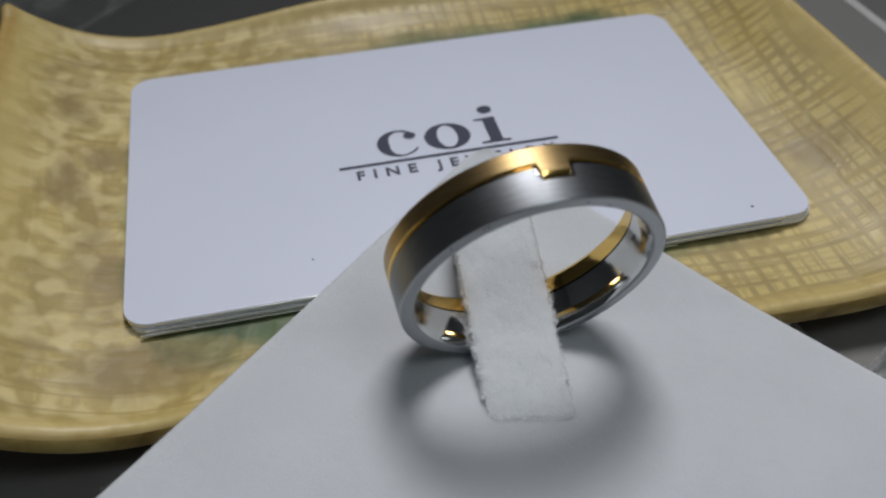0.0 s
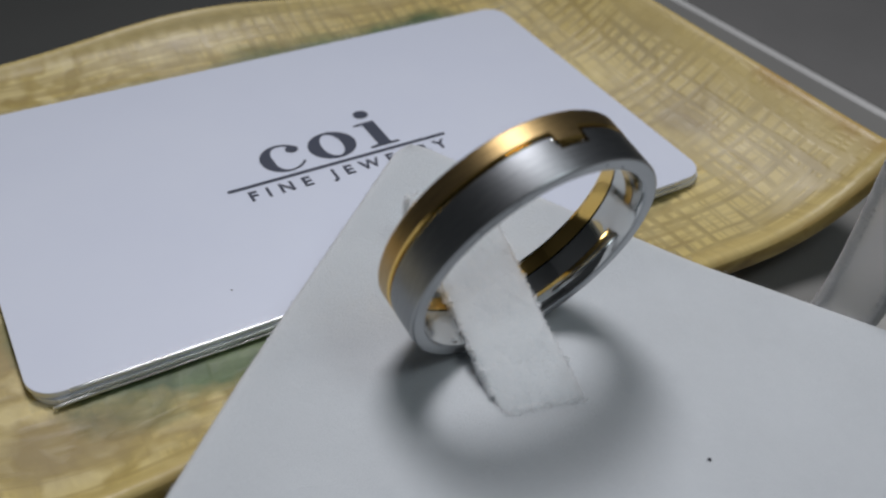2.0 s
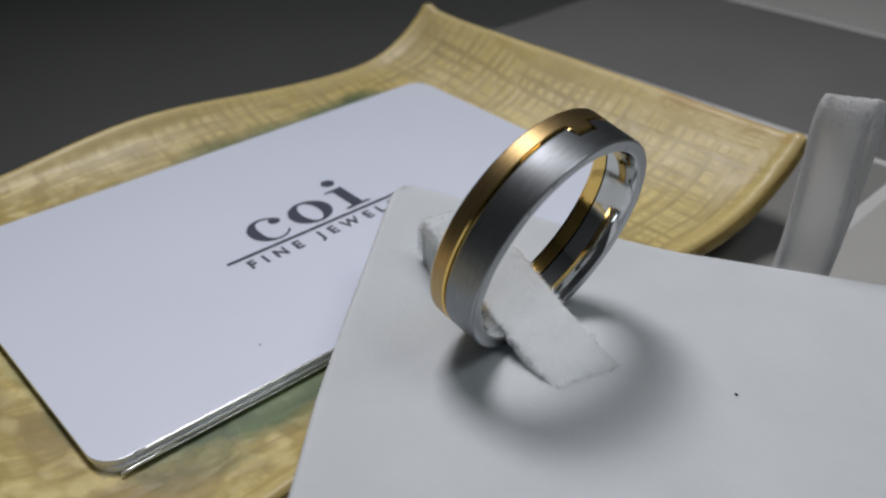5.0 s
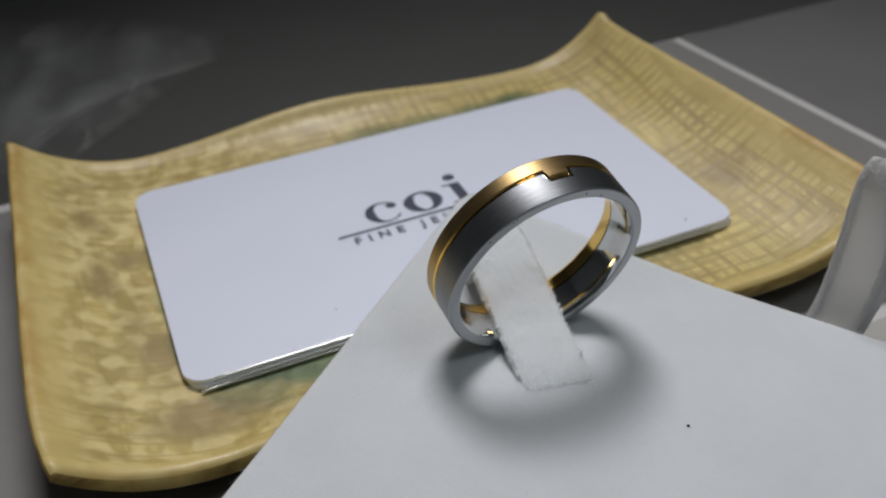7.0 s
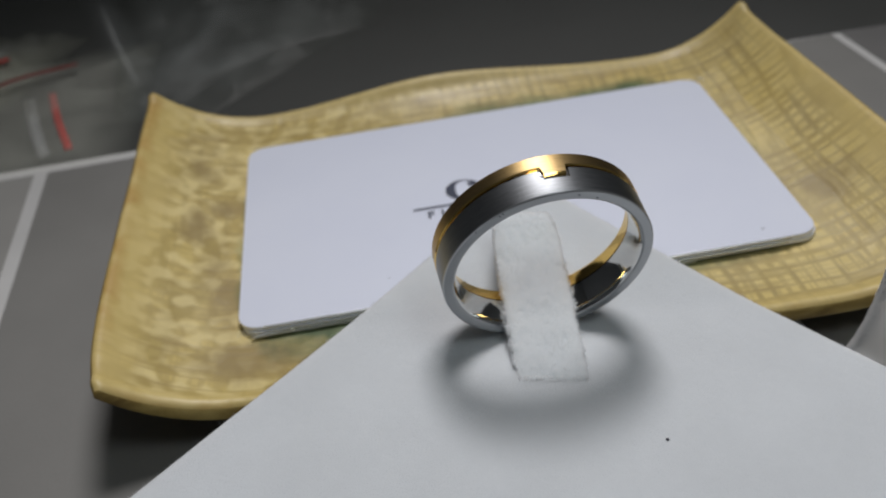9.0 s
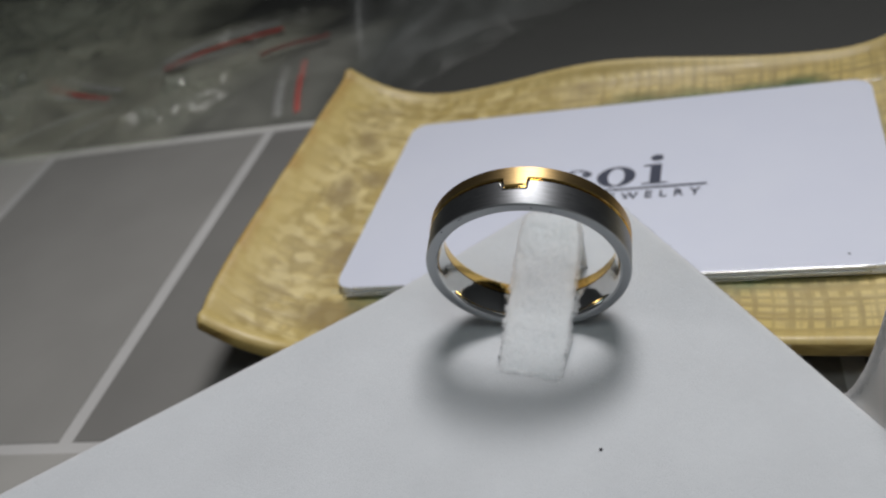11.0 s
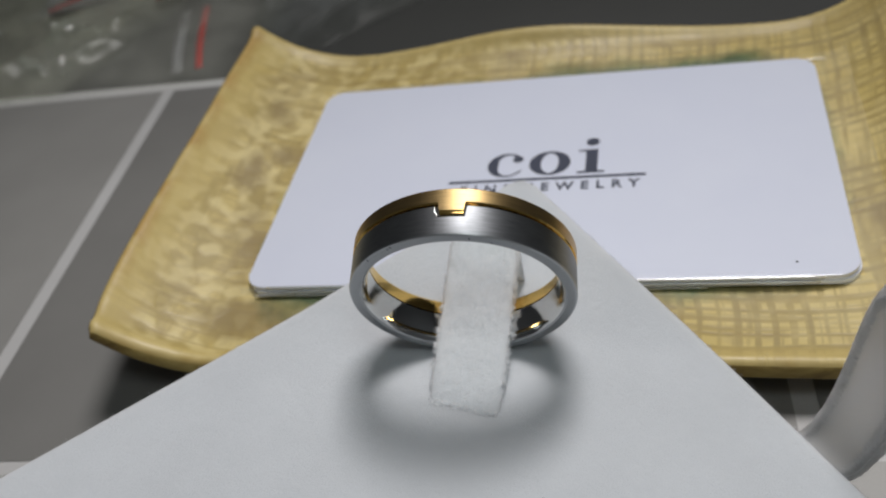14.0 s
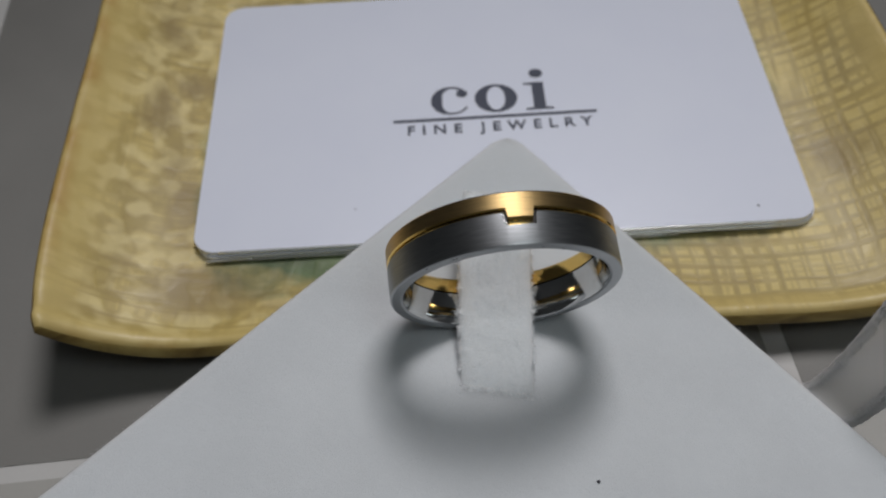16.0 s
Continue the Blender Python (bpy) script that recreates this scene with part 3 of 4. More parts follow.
def crescent(name, cx, cy, rx, ry, parent, n=48):
    """An open ring, heavy at one side, that tapers to its two ends."""
    outer, inner = [], []
    for k in range(n + 1):
        deg = 38 + 290 * k / n
        a = radians(deg)
        w = 0.045 + 0.135 * max(0.0, -math.cos(a)) ** 1.3 - 0.012 * k / n
        o = Vector((cx + rx * math.cos(a), cy + ry * math.sin(a)))
        inward = Vector((-math.cos(a) / rx, -math.sin(a) / ry)).normalized()
        outer.append(tuple(o))
        inner.append(tuple(o + inward * w))
    verts = [(x, y, 0.004) for x, y in outer + inner]
    faces = [(k, k + 1, n + 2 + k, n + 1 + k) for k in range(n)]
    return part(name, mesh(name, verts, faces, INK, False), parent)


def printed(card):
    crescent("mark_crescent", -0.615, 0.062, 0.305, 0.307, card)
    flat_shape("mark_ball", oval(-0.437, 0.205, 0.088, 0.080), None, card, 0.0044)
    flat_shape("mark_oval", oval(0.085, 0.065, 0.330, 0.307), oval(0.085, 0.065, 0.142, 0.258), card)
    flat_shape("mark_bar", [(0.53, -0.237), (0.95, -0.237), (0.95, -0.195), (0.84, -0.180), (0.84, 0.372), (0.53, 0.362), (0.53, 0.325), (0.655, 0.310), (0.655, -0.180), (0.53, -0.195)], None, card)
    flat_shape("mark_dot", oval(0.748, 0.570, 0.108, 0.100), None, card)
    flat_shape("underline", [(-1.50, -0.363), (1.58, -0.363), (1.595, -0.333), (1.58, -0.303), (-1.50, -0.303), (-1.515, -0.333)], None, card)
    data = bpy.data.curves.new("lettering", "FONT")
    data.body = "FINE JEWELRY"
    data.size, data.space_character = 0.262 * CM, 1.80
    data.align_x = "CENTER"
    data.extrude = 0.002 * CM
    data.bevel_depth, data.bevel_resolution = 0.0065 * CM, 1
    data.materials.append(INK)
    ob = part("lettering", data, card)
    ob.location = (0.09 * CM, -0.625 * CM, 0.004 * CM)


cards()


def sleeve():
    """The clear film round the cards: it lies on the top one and sags past its edges."""
    nu, nv = 193, 129
    x0, x1, y0, y1 = -4.34, 4.85, -2.73, 2.86
    verts, faces = [], []
    for i in range(nu):
        for j in range(nv):
            x, y = x0 + (x1 - x0) * i / (nu - 1), y0 + (y1 - y0) * j / (nv - 1)
            x += 0.06 * noise.noise((y * 0.8, 3, 1)) * max(0.0, x - 4.3) / 0.5
            out = max(0.0, abs(x) - 4.30, abs(y) - 2.61)
            z = 0.762 + 0.006 * (1 + noise.noise((x * 0.45, y * 0.45, 2))) - min(0.10, 0.55 * out)
            z += 0.05 * min(1, out * 4) * noise.noise((x * 1.7, y * 1.7, 8))
            end = max(0.0, (abs(x) - 3.6) / 2.40)
            z = max(z, 0.60 + 0.94 * end ** 2.5)
            verts.append((x, y, z))
    for i in range(nu - 1):
        for j in range(nv - 1):
            a = i * nv + j
            mx, my = (verts[a][0] + verts[a + nv][0]) / 2, (verts[a][1] + verts[a + 1][1]) / 2
            if abs(mx) > 4.335 or abs(my) > 2.645:
                faces.append((a, a + nv, a + nv + 1, a + 1))
    ob = part("card_sleeve", mesh("card_sleeve", verts, faces, SLEEVE))
    ob.visible_shadow = False
    tagged(ob, "thin clear plastic sleeve round the stack of cards", "sleeve")
    # folded seams of the film along the front edge and at the back corner
    for k, (ax, ay, bx, by, z, thick) in enumerate((
        (-3.95, -2.632, 3.85, -2.640, 0.732, 0.022), (-4.08, -2.664, 3.80, -2.662, 0.668, 0.014), (-3.98, -2.690, 2.4, -2.685, 0.620, 0.010),
        (-4.14, -2.700, -3.5, -2.668, 0.632, 0.020), (2.6, 2.72, 4.75, 2.70, 0.66, 0.010))):
        pts = []
        n = max(8, int(7 * (Vector((ax, ay)) - Vector((bx, by))).length))
        for m in range(n + 1):
            t = m / n
            pts.append((ax + (bx - ax) * t, ay + (by - ay) * t + 0.002 * noise.noise((m * 0.4, k, 1)), z + 0.003 * noise.noise((m * 0.3, k, 5))))
        v, f = tube(pts, thick, 8)
        part("seam", mesh("seam", v, f, FOLD), ob, "folded film edge whitened to imitate glare")


sleeve()


# ---- ring pad ----
TIP = Vector((0.115, -1.385, 1.573))
LEFT = Vector((-0.714, -0.699, 0.049))
RIGHT = Vector((0.607, -0.791, -0.071))


CURL = Vector((-0.06, -0.59, 0.58))


def pad_point(a, b):
    """A point of the pad's upper face, a and b centimetres from its corner along the two edges; the corner curls up."""
    worn = 0.28 * max(0.0, 0.30 - a - b)
    return TIP + (a + worn) * LEFT + (b + worn) * RIGHT + CURL * max(0.0, 1 - (a + b) / 3.9) ** 1.15


def ring_pad():
    nrm = RIGHT.cross(LEFT).normalized()
    if nrm.z < 0:
        nrm.negate()

    def steps(length):
        edge = [0, 0.008, 0.022, 0.042, 0.07, 0.11]
        return edge + [0.2 + 0.1 * k for k in range(36)] + [3.9 + (length - 4.0) * k / 14 for k in range(14)] + [length - d for d in reversed(edge)]

    la, lb = 11.0, 8.6
    ga, gb = steps(la), steps(lb)

    def drop(d):
        k = max(0.0, 0.07 - d)
        return 0.07 - math.sqrt(0.07 ** 2 - k * k)

    top, under = [], []
    for p in ga:
        for q in gb:
            at = pad_point(p, q)
            fall = min(0.07, drop(min(p, la - p)) + drop(min(q, lb - q)))
            top.append(tuple(at - nrm * fall + nrm * 0.006 * noise.noise((p * 0.9, q * 0.9, 3))))
            under.append(tuple(at - nrm * 0.42))
    pad = part("ring_pad", shell("pad_top", top, under, len(ga), len(gb), PAD))
    tagged(pad, "white flocked square ring display pad with a lifted corner", "ring pad")
    a = TIP + 3.2 * LEFT + 3.2 * RIGHT
    base = [a, a + 7 * LEFT, a + 7 * LEFT + 4.6 * RIGHT, a + 4.6 * RIGHT]
    # flock fibres standing off its edges
    rng = random.Random(12)
    verts, faces = [], []
    for way, length in ((LEFT, 10.8), (RIGHT, 8.2)):
        outward = -(RIGHT if way is LEFT else LEFT)
        for _ in range(3200):
            along = rng.uniform(0.02, length)
            p = (pad_point(along, 0) if way is LEFT else pad_point(0, along)) + nrm * rng.uniform(-0.06, -0.005) - outward * rng.uniform(0.0, 0.06)
            d = (outward * rng.uniform(0.1, 1) + way * rng.uniform(-0.7, 0.7) + nrm * rng.uniform(0.0, 0.8)).normalized() * rng.uniform(0.008, 0.024)
            w = Vector((rng.uniform(-1, 1), rng.uniform(-1, 1), rng.uniform(-1, 1))) * 0.003
            k = len(verts)
            verts += [tuple(p - w), tuple(p + w), tuple(p + d)]
            faces.append((k, k + 1, k + 2))
    tagged(part("fuzz", mesh("fuzz", verts, faces, PAD), pad), kind="stuff")
    part("base", slab("base", [(p.x, p.y) for p in base], 0.0, 0.85, PAD, 0.05), pad)
    return pad


ring_pad()


def pad_z(x, y):
    return 1.546 - 0.0895 * (x + 0.3) + 0.0209 * (y + 4.4)


def strap():
    # height of the upper face over the pad: out of the slot in front, in one slope through the ring, down behind
    line = [(-5.62, -0.16), (-5.53, -0.02)] + [(-5.47 + k, 0.355 * k + 0.011 * k ** 3) for k in (0.0, 0.3, 0.6, 0.9, 1.2, 1.5, 1.8, 2.0)]
    line += [(-3.40, 0.82), (-3.30, 0.84), (-3.22, 0.80), (-3.17, 0.68), (-3.16, 0.45), (-3.17, -0.1)]
    dense = []
    for (y0, h0), (y1, h1) in zip(line, line[1:]):
        for k in range(8):
            dense.append((y0 + (y1 - y0) * k / 8, h0 + (h1 - h0) * k / 8))
    dense.append(line[-1])
    nu, nv = len(dense), 41

    def middle(y):
        return -0.359 + 0.057 * (y + 5.47)

    def half_width(y):
        return 0.404 + 0.006 * (y + 5.47) - 0.09 * min(1.0, max(0.0, (y + 3.75) / 0.5)) ** 2

    top, under = [], []
    for i, (y, h) in enumerate(dense):
        a, b = dense[max(i - 3, 0)], dense[min(i + 3, nu - 1)]
        t = Vector((0, b[0] - a[0], b[1] - a[1])).normalized()
        n = Vector((0, -t.z, t.y))
        for j in range(nv):
            s = -1 + 2 * j / (nv - 1)
            rough = 0.016 * noise.noise((y * 9, s * 3, 1)) + 0.012 * noise.noise((y * 25, s * 3, 1))
            x = middle(y) + (half_width(y) + rough) * s
            yy = y - (0.02 + 0.05 * max(0.0, min(1.0, (-4.6 - y) / 0.8))) * s
            base = Vector((x, yy, pad_z(x, yy) + h))
            lift = 0.014 * noise.noise((x * 4, y * 4, 7)) + 0.010 * noise.noise((x * 11, y * 11, 2)) + 0.008 * noise.noise((x * 26, y * 26, 4))
            top.append(tuple(base + n * (lift - 0.035 * abs(s) ** 8)))
            low = base - n * (0.17 - 0.03 * abs(s) ** 10) + Vector((0.02 * s * noise.noise((y * 14, s, 6)), 0, 0))
            # behind the ring the strap is wadded down to the pad
            wad = max(0.0, min(1.0, (y + 3.85) / 0.35))
            low.z += wad * (min(low.z, pad_z(x, yy) - 0.06) - low.z)
            low.y += wad * (min(low.y, -3.25) - low.y)
            under.append(tuple(low))
    ob = part("ring_strap", shell("ring_strap", top, under, nu, nv, STRAP))
    tagged(ob, "white fuzzy felt strap arched through the ring on the pad", "strap")
    # loose fibres along its two cut edges
    rng = random.Random(4)
    verts, faces = [], []
    for i, (y, h) in enumerate(dense[4:-8]):
        for side in (-1, 1):
            for _ in range(44):
                x = middle(y) + side * (half_width(y) - 0.01)
                yy = y - 0.03 * side + rng.uniform(-0.04, 0.04)
                p = Vector((x, yy, pad_z(x, yy) + h - rng.uniform(0.02, 0.16)))
                d = Vector((side * rng.uniform(0.4, 1), rng.uniform(-0.8, 0.8), rng.uniform(-0.6, 0.7))).normalized() * rng.uniform(0.015, 0.06)
                w = Vector((rng.uniform(-1, 1), rng.uniform(-1, 1), rng.uniform(-1, 1))) * 0.004
                k = len(verts)
                verts += [tuple(p - w), tuple(p + w), tuple(p + d)]
                faces.append((k, k + 1, k + 2))
    # tufts that stand out of the cut edges here and there
    for side, count in ((-1, 46), (1, 26)):
        for _ in range(count):
            y = rng.uniform(-5.3, -3.9)
            h = 0.355 * (y + 5.47) + 0.011 * (y + 5.47) ** 3
            x = middle(y) + side * (half_width(y) - 0.005)
            foot = Vector((x, y - 0.03 * side, pad_z(x, y) + h - rng.uniform(0.01, 0.12)))
            for _ in range(9):
                p = foot + Vector((0, rng.uniform(-0.03, 0.03), rng.uniform(-0.015, 0.015)))
                d = Vector((side * rng.uniform(0.5, 1), rng.uniform(-0.7, 0.7), rng.uniform(-0.4, 0.6))).normalized() * rng.uniform(0.03, 0.075)
                w = Vector((rng.uniform(-1, 1), rng.uniform(-1, 1), rng.uniform(-1, 1))) * 0.010
                k = len(verts)
                verts += [tuple(p - w), tuple(p + w), tuple(p + d)]
                faces.append((k, k + 1, k + 2))
    # fibres that run from the front end into the flock of the pad
    for _ in range(500):
        s = rng.uniform(-1, 1)
        y = -5.47 + rng.uniform(-0.015, 0.06)
        x, yy = middle(y) + half_width(y) * s, y - 0.07 * s
        p = Vector((x, yy, pad_z(x, yy) + 0.355 * max(0.0, y + 5.47) + 0.004))
        d = Vector((rng.uniform(-0.7, 0.7), rng.uniform(-1, 0.3), rng.uniform(0.0, 0.25))).normalized() * rng.uniform(0.012, 0.04)
        w = Vector((rng.uniform(-1, 1), rng.uniform(-1, 1), rng.uniform(-1, 1))) * 0.006
        k = len(verts)
        verts += [tuple(p - w), tuple(p + w), tuple(p + d)]
        faces.append((k, k + 1, k + 2))
    # short nap all over the upper face
    for _ in range(5500):
        c = rng.randrange(nu - 8) * nv + rng.randrange(nv)
        p = Vector(top[c]) + Vector((rng.uniform(-0.01, 0.01), rng.uniform(-0.02, 0.02), -0.004))
        d = Vector((rng.uniform(-1, 1), rng.uniform(-1, 0.6), rng.uniform(0.1, 0.8))).normalized() * rng.uniform(0.012, 0.035)
        w = Vector((rng.uniform(-1, 1), rng.uniform(-1, 1), rng.uniform(-1, 1))) * 0.005
        k = len(verts)
        verts += [tuple(p - w), tuple(p + w), tuple(p + d)]
        faces.append((k, k + 1, k + 2))
    tagged(part("fuzz", mesh("fuzz", verts, faces, FUZZ, False), ob), kind="stuff")


strap()


# ---- ring ----
NICKS = ((61.5, 1.19), (63.5, 1.20), (115.5, 1.135), (104, 1.165), (46.5, 1.20))


def ring():
    centre = Vector((-0.250, -4.615, 2.786))
    n = Vector((0.05941, -0.96661, -0.24926))
    u = Vector((-0.99812, -0.06134, 0.0))
    v = Vector((0.01529, -0.24879, 0.96844))
    # local x runs along u, y along v, z along n (to the front)
    m = Matrix((u, v, u.cross(v))).transposed().to_4x4()
    front = 1 if u.cross(v).dot(n) > 0 else -1
    R, r, half, seam = 1.234, 1.086, 0.286, -0.0935
    angles = sorted(set([k * 1.5 for k in range(240)] + [90 + d for d in (-2.6, -2.2, -1.8, -1.5, -1.2, -0.9, -0.6, 0, 10.4, 10.7, 11.0, 11.3, 11.6, 11.9, 12.2, 12.6)]))

    def tab(a, gap=0.0):
        """The tongue of gold that reaches into the steel; the slot for it is wider by gap degrees on both sides."""
        d = a - 90
        lo, hi = (d + 1.5 + gap) / 0.9, (11.6 + gap - d) / 0.9
        k = max(0.0, min(1.0, lo, hi))
        return (0.112 + 0.012 * (gap > 0)) * k * k * (3 - 2 * k)

    def lathe(name, profile, mat):
        """profile: a function of the angle that gives a closed loop of (radius, height)."""
        verts, faces = [], []
        k = len(profile(0))
        for a in angles:
            for rad, h in profile(a):
                verts.append((rad * math.cos(radians(a)), rad * math.sin(radians(a)), front * h))
        n_a = len(angles)
        for i in range(n_a):
            for j in range(k):
                faces.append((i * k + j, ((i + 1) % n_a) * k + j, ((i + 1) % n_a) * k + (j + 1) % k, i * k + (j + 1) % k))
        me = fix_normals(mesh(name, verts, faces, mat[0], True))
        for other in mat[1:]:
            me.materials.append(other)
        return me, k

    def inner(h):
        """The inside is rounded along the finger."""
        return r - 0.030 + 0.034 * (h / half) ** 2

    def bore(lo, hi, count=6):
        return [(inner(lo + (hi - lo) * k / (count - 1)), lo + (hi - lo) * k / (count - 1)) for k in range(count)]

    def gold(a):
        s = seam + tab(a)
        return [(R - 0.03, -half), (R - 0.012, -half + 0.006), (R, -half + 0.02), (R, s - 0.022 - 0.010 * (tab(a) > 0.05)), (R - 0.012, s - 0.006), (R - 0.03, s), (r + 0.02, s), (r, seam - 0.004), *bore(seam - 0.010, -half + 0.03), (r + 0.02, -half)]

    def steel(a):
        s = seam + tab(a, 0.9) + 0.010
        # the slot for the tab has a wider polished bevel
        wide = tab(a, 0.9) > 0.02
        bevel = [(R - 0.026, s + 0.004), (R - 0.002, s + 0.030)] if wide else [(R - 0.014, s + 0.006), (R - 0.002, s + 0.022)]
        return [(R - 0.035, s), *bevel, (R - 0.002, half - 0.022), (R - 0.008, half - 0.008), (R - 0.022, half), (r + 0.035, half), (r + 0.012, half - 0.012), *bore(half - 0.035, seam + 0.010, 8), (r, seam + 0.006), (r + 0.03, seam + 0.006)]

    def core(a):
        return [(r + 0.045, -half + 0.05), (R - 0.045, -half + 0.05), (R - 0.045, half - 0.05), (r + 0.045, half - 0.05)]

    holder = new("wedding_ring")
    holder.matrix_world = Matrix.Translation(centre * CM) @ m
    tagged(holder, "two-tone band ring of brushed steel and gold with interlocking tab", "ring")
    bands = {}
    for name, prof, mats, outer, label in (
        ("gold_band", gold, (GOLD_POLISHED, GOLD_BRUSHED), (2,), "brushed gold outside, polished gold inside"),
        ("steel_band", steel, (STEEL_POLISHED, STEEL_BRUSHED, STEEL_RIM), (2,), "brushed grey steel with polished rim"),
        ("core", core, (GAP,), (), "dark seam between the two metals"),
    ):
        me, k = lathe(name, prof, mats)
        for idx, p in enumerate(me.polygons):
            p.material_index = 1 if idx % k in outer else 2 if len(mats) == 3 and idx % k in (3, 4, 5, 6) else 0
        me.attributes.new("sharp_edge", "BOOLEAN", "EDGE")
        ob = bands[name] = part(name, me, holder, label)
        me.set_sharp_from_angle(angle=radians(24))
    # bead added in brighter steel to imitate the glint at the slot's corner
    bend = [(87.3, 0.03), (87.32, 0.06), (87.35, 0.09), (87.5, 0.110), (87.7, 0.122), (88.0, 0.130), (88.4, 0.134), (88.9, 0.136)]
    v_edge, f_edge = tube([((R - 0.003) * math.cos(radians(a)), (R - 0.003) * math.sin(radians(a)), front * (seam + h)) for a, h in bend], 0.0075, 8)
    part("slot_glint", mesh("slot_glint", v_edge, f_edge, STEEL_GLINT), bands["steel_band"], "bright bead added for the glint at the slot corner")
    # small dark nicks in the front rim
    rng = random.Random(7)
    for angle, rad in NICKS:
        bm = bmesh.new()
        bmesh.ops.create_icosphere(bm, subdivisions=1, radius=0.011 * CM)
        for vert in bm.verts:
            vert.co.x *= rng.uniform(0.8, 2.0)
            vert.co.z *= 0.25
        me = bpy.data.meshes.new("nick")
        bm.to_mesh(me)
        bm.free()
        me.materials.append(LINT)
        ob = part("nick", me, bands["steel_band"], "tiny dark nick")
        ob.matrix_basis = pose(rad * math.cos(radians(angle)) * CM, rad * math.sin(radians(angle)) * CM, front * half * CM, 0, 0, rng.uniform(0, 180))


ring()


# ---- ribbon ----
def ribbon():
    # centre line of the loop: out of the pad's side, up, over and down again behind
    line = [(3.0, -5.62, 1.06), (3.43, -5.59, 1.03), (3.67, -5.55, 1.42), (3.83, -5.50, 2.0), (3.92, -5.46, 2.45), (4.01, -5.42, 2.8), (4.12, -5.40, 3.04), (4.24, -5.39, 3.11), (4.34, -5.40, 2.98), (4.34, -5.43, 2.60), (4.09, -5.50, 2.06), (3.80, -5.55, 1.50), (3.47, -5.60, 0.97), (3.0, -5.64, 0.95)]
    across = Vector((0.66, -0.745, -0.07)).normalized()
    pts = []
    for i in range(len(line) - 1):
        p0, p1, p2, p3 = (Vector(line[min(max(i + d, 0), len(line) - 1)]) for d in (-1, 0, 1, 2))
        for k in range(6):
            t = k / 6
            pts.append(0.5 * (2 * p1 + (p2 - p0) * t + (2 * p0 - 5 * p1 + 4 * p2 - p3) * t * t + (3 * p1 - p0 - 3 * p2 + p3) * t ** 3))
    pts.append(Vector(line[-1]))
    nv = 9
    top, under = [], []
    for i, p in enumerate(pts):
        d = (pts[min(i + 1, len(pts) - 1)] - pts[max(i - 1, 0)]).normalized()
        nn = d.cross(across).normalized()
        for j in range(nv):
            s = -1 + 2 * j / (nv - 1)
            q = p + across * 0.335 * s
            top.append(tuple(q + nn * (0.016 + 0.006 * (abs(s) > 0.9))))
            under.append(tuple(q - nn * 0.016))
    ob = part("ribbon_loop", shell("ribbon_loop", top, under, len(pts), nv, SATIN))
    tagged(ob, "white satin ribbon pull loop at the pad's side", "ribbon")
    # woven selvage along both edges: short cross threads, packed and uneven
    rng = random.Random(2)
    for side in (-1, 1):
        verts, faces = [], []
        for a, c in zip(pts, pts[1:]):
            count = max(2, int((c - a).length / 0.011))
            d = (c - a).normalized()
            nn = d.cross(across).normalized()
            for k in range(count):
                q = a.lerp(c, (k + rng.uniform(0.1, 0.9)) / count)
                reach = 0.050 + rng.uniform(-0.022, 0.020)
                slant = d * rng.uniform(-0.030, 0.030)
                mid = q + across * (0.278 * side)
                for face in (-1, 1):
                    lift = nn * face * (0.017 + rng.uniform(-0.002, 0.004))
                    v, f = tube([mid - across * reach - slant + lift * 0.7, mid + lift * 1.25, mid + across * reach + slant + lift * 0.7], 0.0050, 4)
                    base = len(verts)
                    verts += v
                    faces += [tuple(base + m for m in face_ids) for face_ids in f]
        part("selvage", mesh("selvage", verts, faces, SELVAGE), ob, "glinting cross-stitched edge")
    # short threads added over the top bend to imitate its sparkle
    verts, faces = [], []
    for a, c in zip(pts, pts[1:]):
        if a.z > 2.78:
            d = (c - a).normalized()
            nn = d.cross(across).normalized()
            for _ in range(int((c - a).length / 0.0016)):
                q = a.lerp(c, rng.random()) + across * rng.uniform(-0.31, 0.31)
                way = (across * rng.uniform(-1, 1) + d * rng.uniform(-1, 1)).normalized() * rng.uniform(0.012, 0.030)
                for face in (-1, 1):
                    lift = nn * face * 0.019
                    v, f = tube([q - way + lift, q + lift * 1.4, q + way + lift], 0.0045, 4)
                    base = len(verts)
                    verts += v
                    faces += [tuple(base + m for m in face_ids) for face_ids in f]
    tagged(part("sheen_threads", mesh("sheen_threads", verts, faces, SELVAGE), ob), "added threads that imitate the sparkle at the bend", kind="stuff")


ribbon()


# ---- plastic bags ----
def strip(name, pts, half, mat, parent, label=""):
    """A flat band along points, lying level."""
    verts, faces = [], []
    pts = [Vector(p) for p in pts]
    for i, p in enumerate(pts):
        d = (pts[min(i + 1, len(pts) - 1)] - pts[max(i - 1, 0)])
        side = Vector((-d.y, d.x, 0)).normalized()
        for s, up in ((-half, -0.015), (half, -0.015), (half, 0.015), (-half, 0.015)):
            verts.append(tuple(p + side * s + Vector((0, 0, up))))
    for k in range(len(pts) - 1):
        for m in range(4):
            faces.append((k * 4 + m, k * 4 + (m + 1) % 4, k * 4 + 4 + (m + 1) % 4, k * 4 + 4 + m))
    n = 4 * (len(pts) - 1)
    faces += [(0, 1, 2, 3), tuple(n + m for m in (3, 2, 1, 0))]
    return part(name, fix_normals(mesh(name, verts, faces, mat)), parent, label)


